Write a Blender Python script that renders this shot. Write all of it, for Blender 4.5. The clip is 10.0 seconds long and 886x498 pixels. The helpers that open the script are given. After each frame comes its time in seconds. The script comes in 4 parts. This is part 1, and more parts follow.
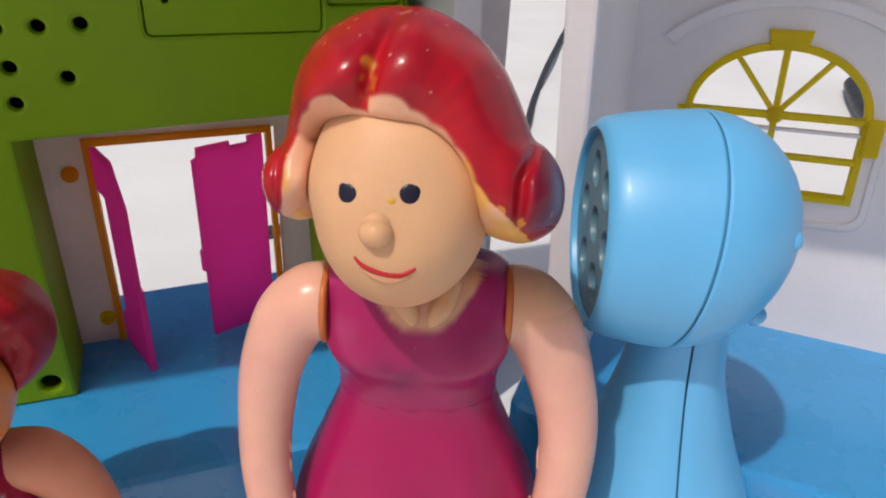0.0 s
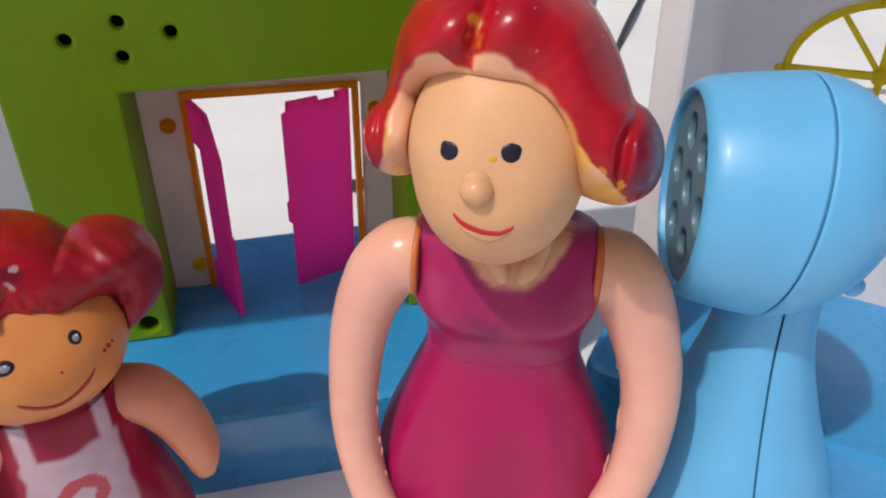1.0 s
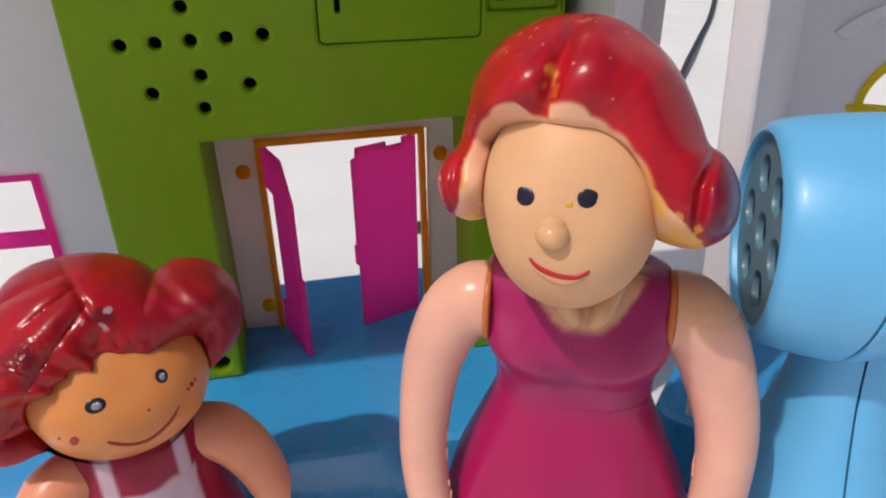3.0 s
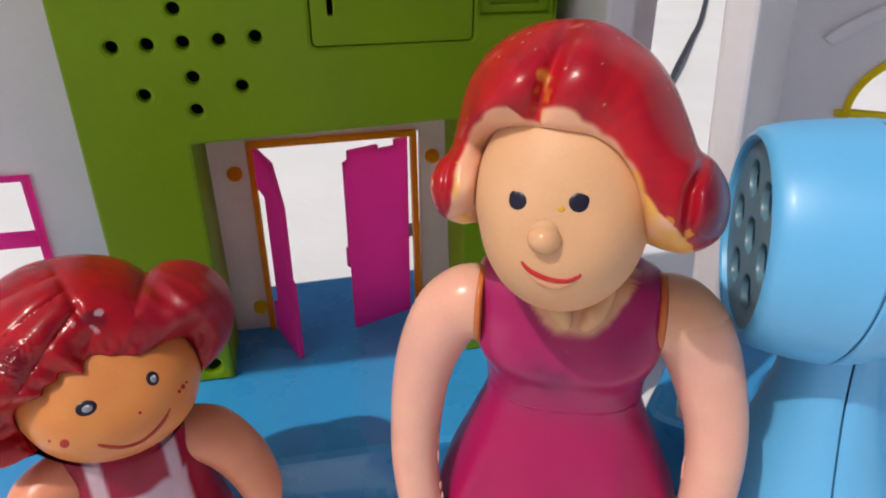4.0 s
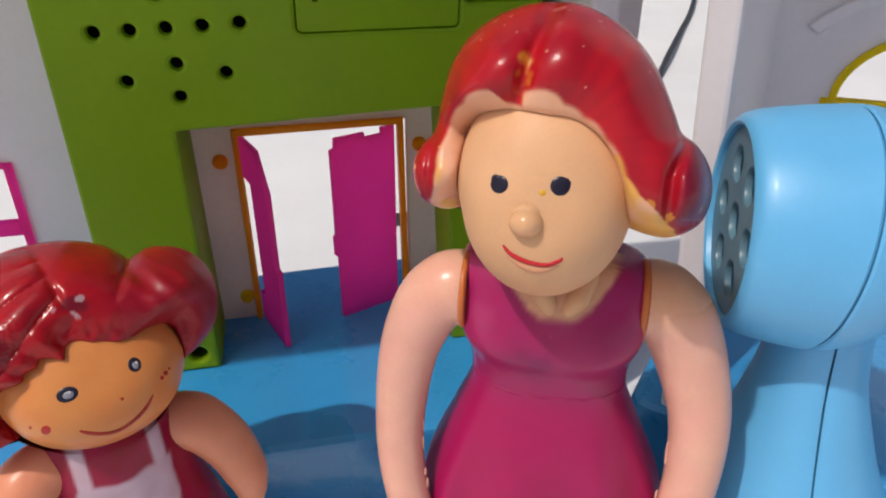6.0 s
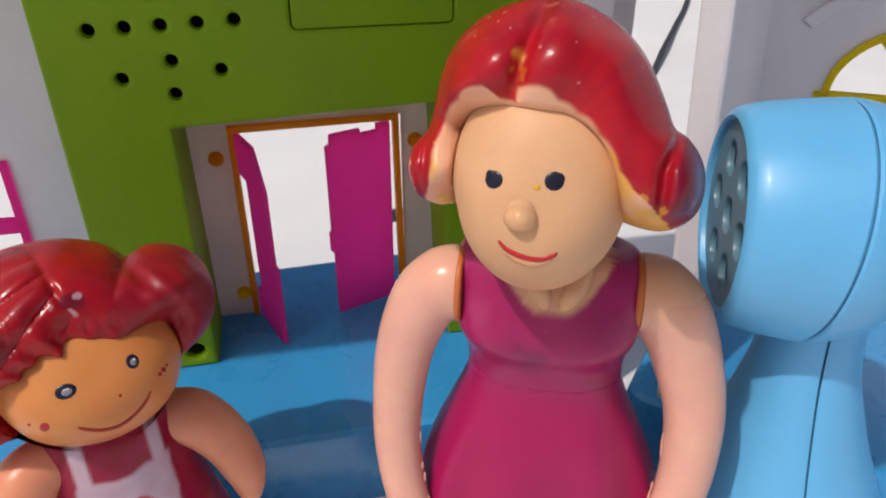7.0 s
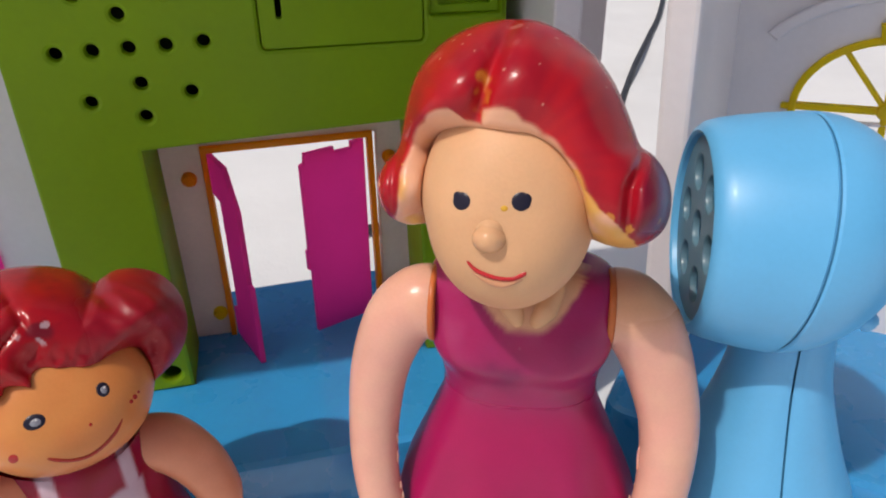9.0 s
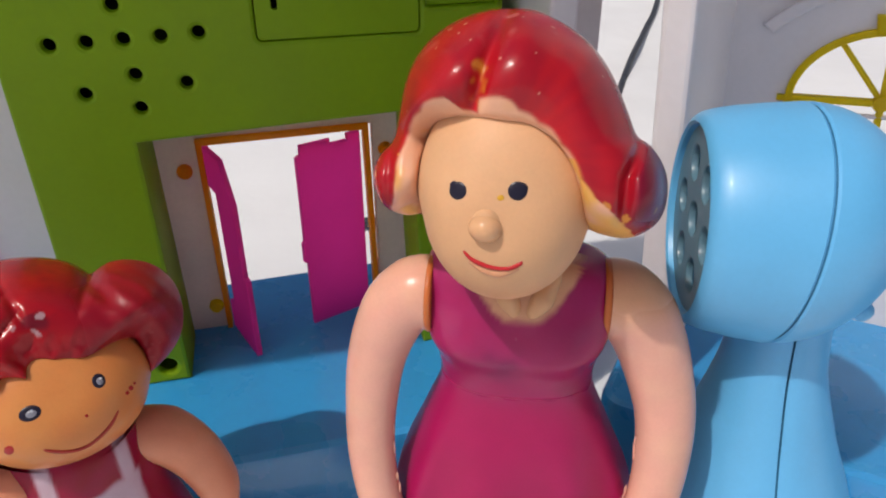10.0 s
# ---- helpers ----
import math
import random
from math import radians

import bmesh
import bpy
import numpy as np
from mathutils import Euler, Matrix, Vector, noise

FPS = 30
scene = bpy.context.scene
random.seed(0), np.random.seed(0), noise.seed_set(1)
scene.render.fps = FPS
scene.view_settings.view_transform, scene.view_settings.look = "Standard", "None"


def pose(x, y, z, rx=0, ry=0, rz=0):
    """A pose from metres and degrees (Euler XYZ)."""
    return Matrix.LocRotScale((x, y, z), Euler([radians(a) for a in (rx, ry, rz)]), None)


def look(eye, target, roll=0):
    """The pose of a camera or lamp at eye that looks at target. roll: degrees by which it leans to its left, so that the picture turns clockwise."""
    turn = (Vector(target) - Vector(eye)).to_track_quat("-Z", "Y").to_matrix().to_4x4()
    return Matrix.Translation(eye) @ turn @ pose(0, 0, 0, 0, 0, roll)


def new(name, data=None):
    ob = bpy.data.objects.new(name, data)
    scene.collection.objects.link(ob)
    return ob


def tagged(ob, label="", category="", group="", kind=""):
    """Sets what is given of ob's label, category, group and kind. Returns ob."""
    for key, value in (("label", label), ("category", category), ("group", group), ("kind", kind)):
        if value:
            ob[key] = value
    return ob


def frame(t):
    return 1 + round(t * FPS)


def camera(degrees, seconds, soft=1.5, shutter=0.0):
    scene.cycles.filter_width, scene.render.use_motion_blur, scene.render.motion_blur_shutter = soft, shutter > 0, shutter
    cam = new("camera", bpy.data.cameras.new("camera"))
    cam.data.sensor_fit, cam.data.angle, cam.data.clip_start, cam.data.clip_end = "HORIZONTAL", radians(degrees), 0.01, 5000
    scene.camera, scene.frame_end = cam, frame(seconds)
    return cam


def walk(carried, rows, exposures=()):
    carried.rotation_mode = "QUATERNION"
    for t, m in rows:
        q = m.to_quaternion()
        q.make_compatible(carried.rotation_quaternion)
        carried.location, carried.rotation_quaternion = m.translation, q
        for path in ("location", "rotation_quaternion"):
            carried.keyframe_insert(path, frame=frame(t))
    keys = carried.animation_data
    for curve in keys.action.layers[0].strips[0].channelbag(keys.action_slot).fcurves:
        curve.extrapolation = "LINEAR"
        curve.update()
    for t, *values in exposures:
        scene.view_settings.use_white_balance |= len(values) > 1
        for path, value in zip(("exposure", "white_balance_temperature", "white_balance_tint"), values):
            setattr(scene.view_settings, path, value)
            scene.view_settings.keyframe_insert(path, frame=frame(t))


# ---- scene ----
cam = camera(63.06, 10.0, soft=2.0)
PATH = [
    (0, (0.01344, 0.00846, 0.13677), (0.07675, 0.17262, 0.04167), 2.84),
    (0.5, (0.01252, 0.00778, 0.13639), (0.06699, 0.17014, 0.03309), 1.75),
    (1, (0.00927, 0.00843, 0.13735), (0.05405, 0.17214, 0.03155), 1.78),
    (1.5, (0.00578, 0.00807, 0.13840), (0.04235, 0.17635, 0.03670), 0.95),
    (2, (0.00556, 0.00797, 0.13908), (0.03688, 0.17911, 0.04044), -0.07),
    (2.5, (0.00629, 0.00789, 0.13847), (0.03683, 0.18020, 0.04163), -0.71),
    (4, (0.00600, 0.00756, 0.13896), (0.03997, 0.17980, 0.04314), -0.10),
    (4.5, (0.00703, 0.00755, 0.13897), (0.04183, 0.17953, 0.04301), -0.04),
    (5, (0.00669, 0.00758, 0.13876), (0.04211, 0.17963, 0.04314), 0.12),
    (5.5, (0.00705, 0.00736, 0.13789), (0.04283, 0.17859, 0.04093), 0.23),
    (7, (0.00720, 0.00644, 0.13825), (0.04394, 0.17641, 0.03944), -0.03),
    (7.5, (0.00719, 0.00632, 0.13839), (0.04417, 0.17525, 0.03792), -0.18),
    (8, (0.00790, 0.00625, 0.13913), (0.04587, 0.17502, 0.03877), -0.03),
    (8.5, (0.00873, 0.00645, 0.13957), (0.04829, 0.17673, 0.04241), -0.44),
    (9, (0.00896, 0.00654, 0.13959), (0.05066, 0.17678, 0.04325), -0.46),
    (9.5, (0.00902, 0.00627, 0.13910), (0.05183, 0.17679, 0.04375), -0.35),
    (10, (0.00890, 0.00634, 0.13900), (0.05141, 0.17564, 0.04137), -0.38),
]
exposure_rows = [(0, 0.03, 6700, 13), (10, 0.03, 6700, 13)]
walk(cam, [(t, look(eye, target, roll)) for t, eye, target, roll in PATH], exposure_rows)

# ---- light: high sun from the left and a little from the front, and an open sky ----
SUN_TO = Vector((-0.88, -0.47, 1.55)).normalized()
sun_data = bpy.data.lights.new("sun", "SUN")
sun_data.energy, sun_data.angle, sun_data.color = 2.14, radians(1.2), (1.0, 0.95, 0.88)
sun = new("sun", sun_data)
sun.matrix_world = look((-1.0, -0.4, 1.1), Vector((-1.0, -0.4, 1.1)) - SUN_TO)
world = bpy.data.worlds.new("sky")
scene.world = world
world.use_nodes = True
wn = world.node_tree.nodes
sky = wn.new("ShaderNodeTexSky")
sky.sky_type, sky.sun_disc = "NISHITA", False
sky.air_density, sky.dust_density = 0.8, 4.0
sky.sun_elevation = math.asin(SUN_TO.z)
sky.sun_rotation = math.atan2(SUN_TO.x, SUN_TO.y)
world.node_tree.links.new(sky.outputs["Color"], wn["Background"].inputs["Color"])
wn["Background"].inputs["Strength"].default_value = 0.09


# ---- materials ----
def plastic(name, color, rough=0.35, vary=0.08, scale=120.0, bump=0.05, coat=0.0, sss=0.0, through_light=0.0):
    """Moulded plastic: slight colour drift at two scales, fine relief and uneven gloss."""
    m = bpy.data.materials.new(name)
    m.use_nodes = True
    n, l = m.node_tree.nodes, m.node_tree.links
    b = n["Principled BSDF"]
    tc = n.new("ShaderNodeTexCoord")
    big, fine = n.new("ShaderNodeTexNoise"), n.new("ShaderNodeTexNoise")
    big.inputs["Scale"].default_value, big.inputs["Detail"].default_value = scale, 4
    fine.inputs["Scale"].default_value, fine.inputs["Detail"].default_value = scale * 14, 3
    for t in (big, fine):
        l.new(tc.outputs["Object"], t.inputs["Vector"])
    add = n.new("ShaderNodeMath")
    add.operation = "MULTIPLY_ADD"
    add.inputs[1].default_value = 0.35
    l.new(fine.outputs["Fac"], add.inputs[0])
    l.new(big.outputs["Fac"], add.inputs[2])
    ramp = n.new("ShaderNodeMapRange")
    ramp.inputs["From Min"].default_value, ramp.inputs["From Max"].default_value = 0.4, 1.0
    ramp.inputs["To Min"].default_value, ramp.inputs["To Max"].default_value = 1 - vary, 1 + vary
    l.new(add.outputs[0], ramp.inputs["Value"])
    mul = n.new("ShaderNodeVectorMath")
    mul.operation = "SCALE"
    if color is None:
        at = n.new("ShaderNodeVertexColor")
        at.layer_name = "paint"
        l.new(at.outputs["Color"], mul.inputs[0])
        rr = n.new("ShaderNodeMapRange")
        rr.inputs["To Min"].default_value, rr.inputs["To Max"].default_value = 0.12, 0.62
        l.new(at.outputs["Alpha"], rr.inputs["Value"])
        l.new(rr.outputs[0], b.inputs["Roughness"])
    else:
        mul.inputs[0].default_value = color
        rr = n.new("ShaderNodeMapRange")
        rr.inputs["From Min"].default_value, rr.inputs["From Max"].default_value = 0.3, 0.7
        rr.inputs["To Min"].default_value, rr.inputs["To Max"].default_value = rough * 0.85, rough * 1.2
        l.new(big.outputs["Fac"], rr.inputs["Value"])
        l.new(rr.outputs[0], b.inputs["Roughness"])
    l.new(ramp.outputs[0], mul.inputs["Scale"])
    l.new(mul.outputs[0], b.inputs["Base Color"])
    bp = n.new("ShaderNodeBump")
    bp.inputs["Strength"].default_value, bp.inputs["Distance"].default_value = bump, 0.0006
    l.new(add.outputs[0], bp.inputs["Height"])
    l.new(bp.outputs[0], b.inputs["Normal"])
    b.inputs["Coat Weight"].default_value, b.inputs["Coat Roughness"].default_value = coat, 0.15
    if sss:
        b.inputs["Subsurface Weight"].default_value = sss
        b.inputs["Subsurface Scale"].default_value = 0.0015
        b.inputs["Subsurface Radius"].default_value = (1.0, 0.5, 0.3)
    if through_light:
        tr, mx = n.new("ShaderNodeBsdfTranslucent"), n.new("ShaderNodeMixShader")
        gm = n.new("ShaderNodeGamma")
        gm.inputs["Gamma"].default_value = 0.75
        l.new(mul.outputs[0], gm.inputs["Color"])
        l.new(gm.outputs[0], tr.inputs["Color"])
        mx.inputs["Fac"].default_value = through_light
        l.new(b.outputs[0], mx.inputs[1])
        l.new(tr.outputs[0], mx.inputs[2])
        l.new(mx.outputs[0], n["Material Output"].inputs["Surface"])
    return m


M_DOLL = plastic("painted_vinyl", None, vary=0.07, scale=140, bump=0.13, sss=0.12)
M_DOLL.node_tree.nodes["Principled BSDF"].inputs["Specular IOR Level"].default_value = 0.32
M_BLUE = plastic("blue_plastic", (0.024, 0.28, 0.60), 0.28, 0.07, 60, 0.05, 0.55)
M_BLUE.node_tree.nodes["Principled BSDF"].inputs["Coat IOR"].default_value = 1.52
M_BLUE.node_tree.nodes["Principled BSDF"].inputs["Coat Roughness"].default_value = 0.05
M_MIC = plastic("light_blue_plastic", (0.11, 0.43, 0.75), 0.36, 0.06, 90, 0.04, 0.04)
M_MICDARK = plastic("seam_dark", (0.03, 0.19, 0.38), 0.5)
M_GRILLE = plastic("grille_grey", (0.10, 0.21, 0.28), 0.32, 0.15, 200)
M_GREEN = plastic("green_plastic", (0.20, 0.35, 0.002), 0.48, 0.08, 50)
M_GREEN.node_tree.nodes["Principled BSDF"].inputs["Specular IOR Level"].default_value = 0.25
M_DARK = plastic("hole_shade", (0.012, 0.02, 0.01), 0.6)
M_WHITE = plastic("white_plastic", (0.79, 0.745, 0.75), 0.4, 0.06, 45)
M_PANEL = plastic("milky_panel", (0.82, 0.70, 0.60), 0.4, 0.12, 60, through_light=0.4)
M_PINK = plastic("pink_plastic", (1.0, 0.12, 0.48), 0.35, 0.06, 80, through_light=0.94)
M_ORANGE = plastic("orange_plastic", (0.95, 0.42, 0.008), 0.35, 0.08, 80, through_light=0.65)
M_YELLOW = plastic("yellow_plastic", (0.90, 0.72, 0.012), 0.35, 0.08, 80, through_light=0.6)
M_BLACK = plastic("black_rubber", (0.035, 0.037, 0.042), 0.5)


def cloth_material():
    m = bpy.data.materials.new("white_cloth")
    m.use_nodes = True
    n, l = m.node_tree.nodes, m.node_tree.links
    b = n["Principled BSDF"]
    tc = n.new("ShaderNodeTexCoord")
    fold, weave = n.new("ShaderNodeTexNoise"), n.new("ShaderNodeTexNoise")
    fold.inputs["Scale"].default_value, fold.inputs["Detail"].default_value = 14, 5
    weave.inputs["Scale"].default_value, weave.inputs["Detail"].default_value = 900, 3
    l.new(tc.outputs["Object"], fold.inputs["Vector"])
    l.new(tc.outputs["Object"], weave.inputs["Vector"])
    cr = n.new("ShaderNodeValToRGB")
    cr.color_ramp.elements[0].color, cr.color_ramp.elements[1].color = (0.68, 0.69, 0.69, 1), (0.81, 0.83, 0.83, 1)
    l.new(fold.outputs["Fac"], cr.inputs["Fac"])
    l.new(cr.outputs["Color"], b.inputs["Base Color"])
    b.inputs["Roughness"].default_value = 0.85
    b1, b2 = n.new("ShaderNodeBump"), n.new("ShaderNodeBump")
    b1.inputs["Strength"].default_value, b1.inputs["Distance"].default_value = 0.35, 0.01
    b2.inputs["Strength"].default_value, b2.inputs["Distance"].default_value = 0.3, 0.0004
    l.new(fold.outputs["Fac"], b1.inputs["Height"])
    l.new(weave.outputs["Fac"], b2.inputs["Height"])
    l.new(b1.outputs[0], b2.inputs["Normal"])
    l.new(b2.outputs[0], b.inputs["Normal"])
    return m


M_CLOTH = cloth_material()


# ---- builders ----
def mesh_object(name, bm, material, smooth=True):
    bmesh.ops.recalc_face_normals(bm, faces=bm.faces)
    me = bpy.data.meshes.new(name)
    flags = [f.smooth for f in bm.faces]
    bm.to_mesh(me)
    bm.free()
    if smooth:
        me.set_sharp_from_angle(angle=radians(35))
        me.polygons.foreach_set("use_smooth", flags)
    me.materials.append(material)
    return new(name, me)


def part(name, bm, material, parent, label="", m=None):
    ob = mesh_object(name, bm, material)
    ob.parent = parent
    if m is not None:
        ob.matrix_basis = m
    return tagged(ob, label) if label else ob


def thing(name, m, label, category, group="", kind=""):
    ob = new(name)
    ob.empty_display_size = 0.01
    ob.matrix_basis = m
    return tagged(ob, label, category, group, kind)


def box(x0, x1, y0, y1, z0, z1, bev=0.0006, seg=2):
    bm = bmesh.new()
    bmesh.ops.create_cube(bm, size=1)
    for v in bm.verts:
        v.co = ((x0 + x1) / 2 + v.co.x * (x1 - x0), (y0 + y1) / 2 + v.co.y * (y1 - y0), (z0 + z1) / 2 + v.co.z * (z1 - z0))
    if bev:
        bmesh.ops.bevel(bm, geom=bm.edges[:], offset=bev, segments=seg, profile=0.5, affect="EDGES")
    return bm  # flat sides, small facets along the edges


def offset_loop(pts, d):
    """Moves a closed 2D outline inwards by d (outline given counter-clockwise)."""
    out, k = [], len(pts)
    for i in range(k):
        a, b, c = Vector(pts[i - 1]), Vector(pts[i]), Vector(pts[(i + 1) % k])
        e1, e2 = (b - a).normalized(), (c - b).normalized()
        n1, n2 = Vector((-e1.y, e1.x)), Vector((-e2.y, e2.x))
        mid = (n1 + n2).normalized()
        out.append(tuple(b + mid * (d / max(0.35, mid.dot(n1)))))
    return out


def ccw(pts):
    area = sum(pts[i - 1][0] * pts[i][1] - pts[i][0] * pts[i - 1][1] for i in range(len(pts)))
    return pts if area > 0 else pts[::-1]


def circle(cx, cz, r, k=28):
    return [(cx + r * math.cos(2 * math.pi * i / k), cz + r * math.sin(2 * math.pi * i / k)) for i in range(k)]


def rect(x0, x1, z0, z1, r=0.0, k=5):
    if not r:
        return [(x0, z0), (x1, z0), (x1, z1), (x0, z1)]
    out = []
    for cx, cz, a in ((x1 - r, z0 + r, -90), (x1 - r, z1 - r, 0), (x0 + r, z1 - r, 90), (x0 + r, z0 + r, 180)):
        out += [(cx + r * math.cos(radians(a + 90 * i / k)), cz + r * math.sin(radians(a + 90 * i / k))) for i in range(k + 1)]
    return out


def plate(outline, holes, y0, y1, bev=0.0006):
    """An upright plate in x and z, from y0 (front) to y1 (back), with holes that go through and softened front edges."""
    bm = bmesh.new()
    loops = [(ccw(outline), 1)] + [(ccw(h), -1) for h in holes]
    fronts, backs = [], []
    for pts, sign in loops:
        ins = offset_loop(pts, bev * sign) if bev else pts
        mid = offset_loop(pts, bev * sign * 0.3) if bev else pts
        rings = [[bm.verts.new((x, y, z)) for x, z in p] for p, y in (((ins, y0), (mid, y0 + bev * 0.3), (pts, y0 + bev), (pts, y1)) if bev else ((pts, y0), (pts, y1)))]
        k = len(pts)
        for a, b in zip(rings, rings[1:]):
            for i in range(k):
                if (a[i].co - b[i].co).length + (a[i - 1].co - b[i - 1].co).length > 1e-9:
                    bm.faces.new((a[i - 1], a[i], b[i], b[i - 1]))
        fronts += [bm.edges.get((rings[0][i - 1], rings[0][i])) for i in range(k)]
        backs += [bm.edges.get((rings[-1][i - 1], rings[-1][i])) for i in range(k)]
    for f in bm.faces:
        f.smooth = True
    for edges in (fronts, backs):
        bmesh.ops.triangle_fill(bm, use_beauty=True, use_dissolve=False, edges=edges, normal=(0, -1, 0))
    for f in bm.faces:
        f.normal_update()
        f.smooth = abs(f.normal.y) < 0.999
    return bm


def slab(outline, z0, z1, bev=0.0015):
    """A lying slab with the given outline in x and y and a rounded upper edge."""
    bm = plate(outline, [], 0, z1 - z0, bev)
    for v in bm.verts:
        x, y, z = v.co
        v.co = (x, z, z1 - y)
    return bm


def tube(points, radii, k=14, cap=True, squash=1.0):
    """A swept tube through the points, smoothed, with round ends."""
    pts = [Vector(p) for p in points]
    dense, rad = [], []
    steps = 6
    for i in range(len(pts) - 1):
        p0, p1, p2, p3 = pts[max(i - 1, 0)], pts[i], pts[i + 1], pts[min(i + 2, len(pts) - 1)]
        for j in range(steps):
            t = j / steps
            dense.append(0.5 * ((2 * p1) + (p2 - p0) * t + (2 * p0 - 5 * p1 + 4 * p2 - p3) * t * t + (3 * p1 - p0 - 3 * p2 + p3) * t ** 3))
            rad.append(radii[i] * (1 - t) + radii[i + 1] * t)
    dense.append(pts[-1])
    rad.append(radii[-1])
    bm = bmesh.new()
    side, rings = None, []
    n = len(dense)

    def ring(c, ax, sd, r):
        up = ax.cross(sd).normalized()
        return [bm.verts.new(c + r * (sd * math.cos(2 * math.pi * a / k) + up * squash * math.sin(2 * math.pi * a / k))) for a in range(k)]

    for i, c in enumerate(dense):
        ax = (dense[min(i + 1, n - 1)] - dense[max(i - 1, 0)]).normalized()
        side = (side - ax * side.dot(ax)).normalized() if side else ax.orthogonal().normalized()
        if i == 0 and cap:
            for s in (0.35, 0.75):
                rings.append(ring(c - ax * rad[0] * math.sqrt(1 - s * s) * 0.8, ax, side, rad[0] * s))
        rings.append(ring(c, ax, side, rad[i]))
        if i == n - 1 and cap:
            for s in (0.75, 0.35):
                rings.append(ring(c + ax * rad[-1] * math.sqrt(1 - s * s) * 0.8, ax, side, rad[-1] * s))
    for a, b in zip(rings, rings[1:]):
        for i in range(k):
            bm.faces.new((a[i - 1], a[i], b[i], b[i - 1]))
    for f in bm.faces:
        f.smooth = True
    bm.faces.new(rings[0])
    bm.faces.new(rings[-1][::-1])
    return bm


def lathe(profile, k=48):
    """A solid of revolution about x: rows of (x, radius)."""
    bm = bmesh.new()
    rings = []
    for x, r in profile:
        rings.append([bm.verts.new((x, r * math.cos(2 * math.pi * i / k), r * math.sin(2 * math.pi * i / k))) for i in range(k)])
    for a, b in zip(rings, rings[1:]):
        for i in range(k):
            bm.faces.new((a[i - 1], a[i], b[i], b[i - 1])).smooth = True
    bmesh.ops.remove_doubles(bm, verts=bm.verts, dist=1e-6)
    return bm


class Paint:
    """Collects surfaces with a painted colour at each vertex into one mesh."""

    def __init__(self):
        self.v, self.c, self.f = [], [], []

    def grid(self, fn, nu, nv, color, closed=False):
        base = len(self.v)
        for j in range(nv + 1):
            for i in range(nu + (0 if closed else 1)):
                p = Vector(fn(i / nu, j / nv))
                self.v.append(p)
                self.c.append(color(p) if callable(color) else color)
        w = nu + (0 if closed else 1)
        for j in range(nv):
            for i in range(nu):
                a, b = base + j * w + i, base + j * w + (i + 1) % w
                self.f.append((a, b, b + w, a + w))

    def add(self, bm, color, m=None):
        base = len(self.v)
        bm.verts.index_update()
        for v in bm.verts:
            p = (m @ v.co) if m else v.co.copy()
            self.v.append(p)
            self.c.append(color(p) if callable(color) else color)
        for f in bm.faces:
            self.f.append(tuple(base + v.index for v in f.verts))
        bm.free()

    def ball(self, c, r, color, nu=40, nv=28, warp=None):
        def fn(u, v):
            a, b = 2 * math.pi * u, math.pi * v
            p = Vector((math.sin(b) * math.cos(a), math.sin(b) * math.sin(a), math.cos(b)))
            q = Vector((c[0] + r[0] * p.x, c[1] + r[1] * p.y, c[2] + r[2] * p.z))
            return warp(q, p) if warp else q
        self.grid(fn, nu, nv, color, True)

    def build(self, name, m, label, category):
        me = bpy.data.meshes.new(name)
        me.from_pydata([tuple(p) for p in self.v], [], self.f)
        lay = me.color_attributes.new("paint", "FLOAT_COLOR", "POINT")
        lay.data.foreach_set("color", [x for c in self.c for x in c])
        bm = bmesh.new()
        bm.from_mesh(me)
        bmesh.ops.remove_doubles(bm, verts=bm.verts, dist=2e-6)
        bmesh.ops.recalc_face_normals(bm, faces=bm.faces)
        bm.to_mesh(me)
        bm.free()
        me.set_sharp_from_angle(angle=radians(60))
        me.polygons.foreach_set("use_smooth", [True] * len(me.polygons))
        me.materials.append(M_DOLL)
        ob = new(name, me)
        ob.matrix_basis = m
        return tagged(ob, label, category)


def mix(a, b, t):
    t = min(1.0, max(0.0, t))
    return tuple(x * (1 - t) + y * t for x, y in zip(a, b))


def step(a, b, x):
    t = min(1.0, max(0.0, (x - a) / (b - a)))
    return t * t * (3 - 2 * t)


def lerp_table(rows, x):
    """Rows of (key, a, b, ...) in rising order of key; a smooth curve runs through them."""
    if x <= rows[0][0]:
        return rows[0][1:]
    for i in range(len(rows) - 1):
        p, q = rows[i], rows[i + 1]
        if x <= q[0]:
            o, s = rows[max(i - 1, 0)], rows[min(i + 2, len(rows) - 1)]
            h = q[0] - p[0]
            t = (x - p[0]) / h
            out = []
            for j in range(1, len(p)):
                m1 = (q[j] - o[j]) / (q[0] - o[0]) * h
                m2 = (s[j] - p[j]) / (s[0] - p[0]) * h
                out.append((2 * t ** 3 - 3 * t * t + 1) * p[j] + (t ** 3 - 2 * t * t + t) * m1 + (3 * t * t - 2 * t ** 3) * q[j] + (t ** 3 - t * t) * m2)
            return tuple(out)
    return rows[-1][1:]


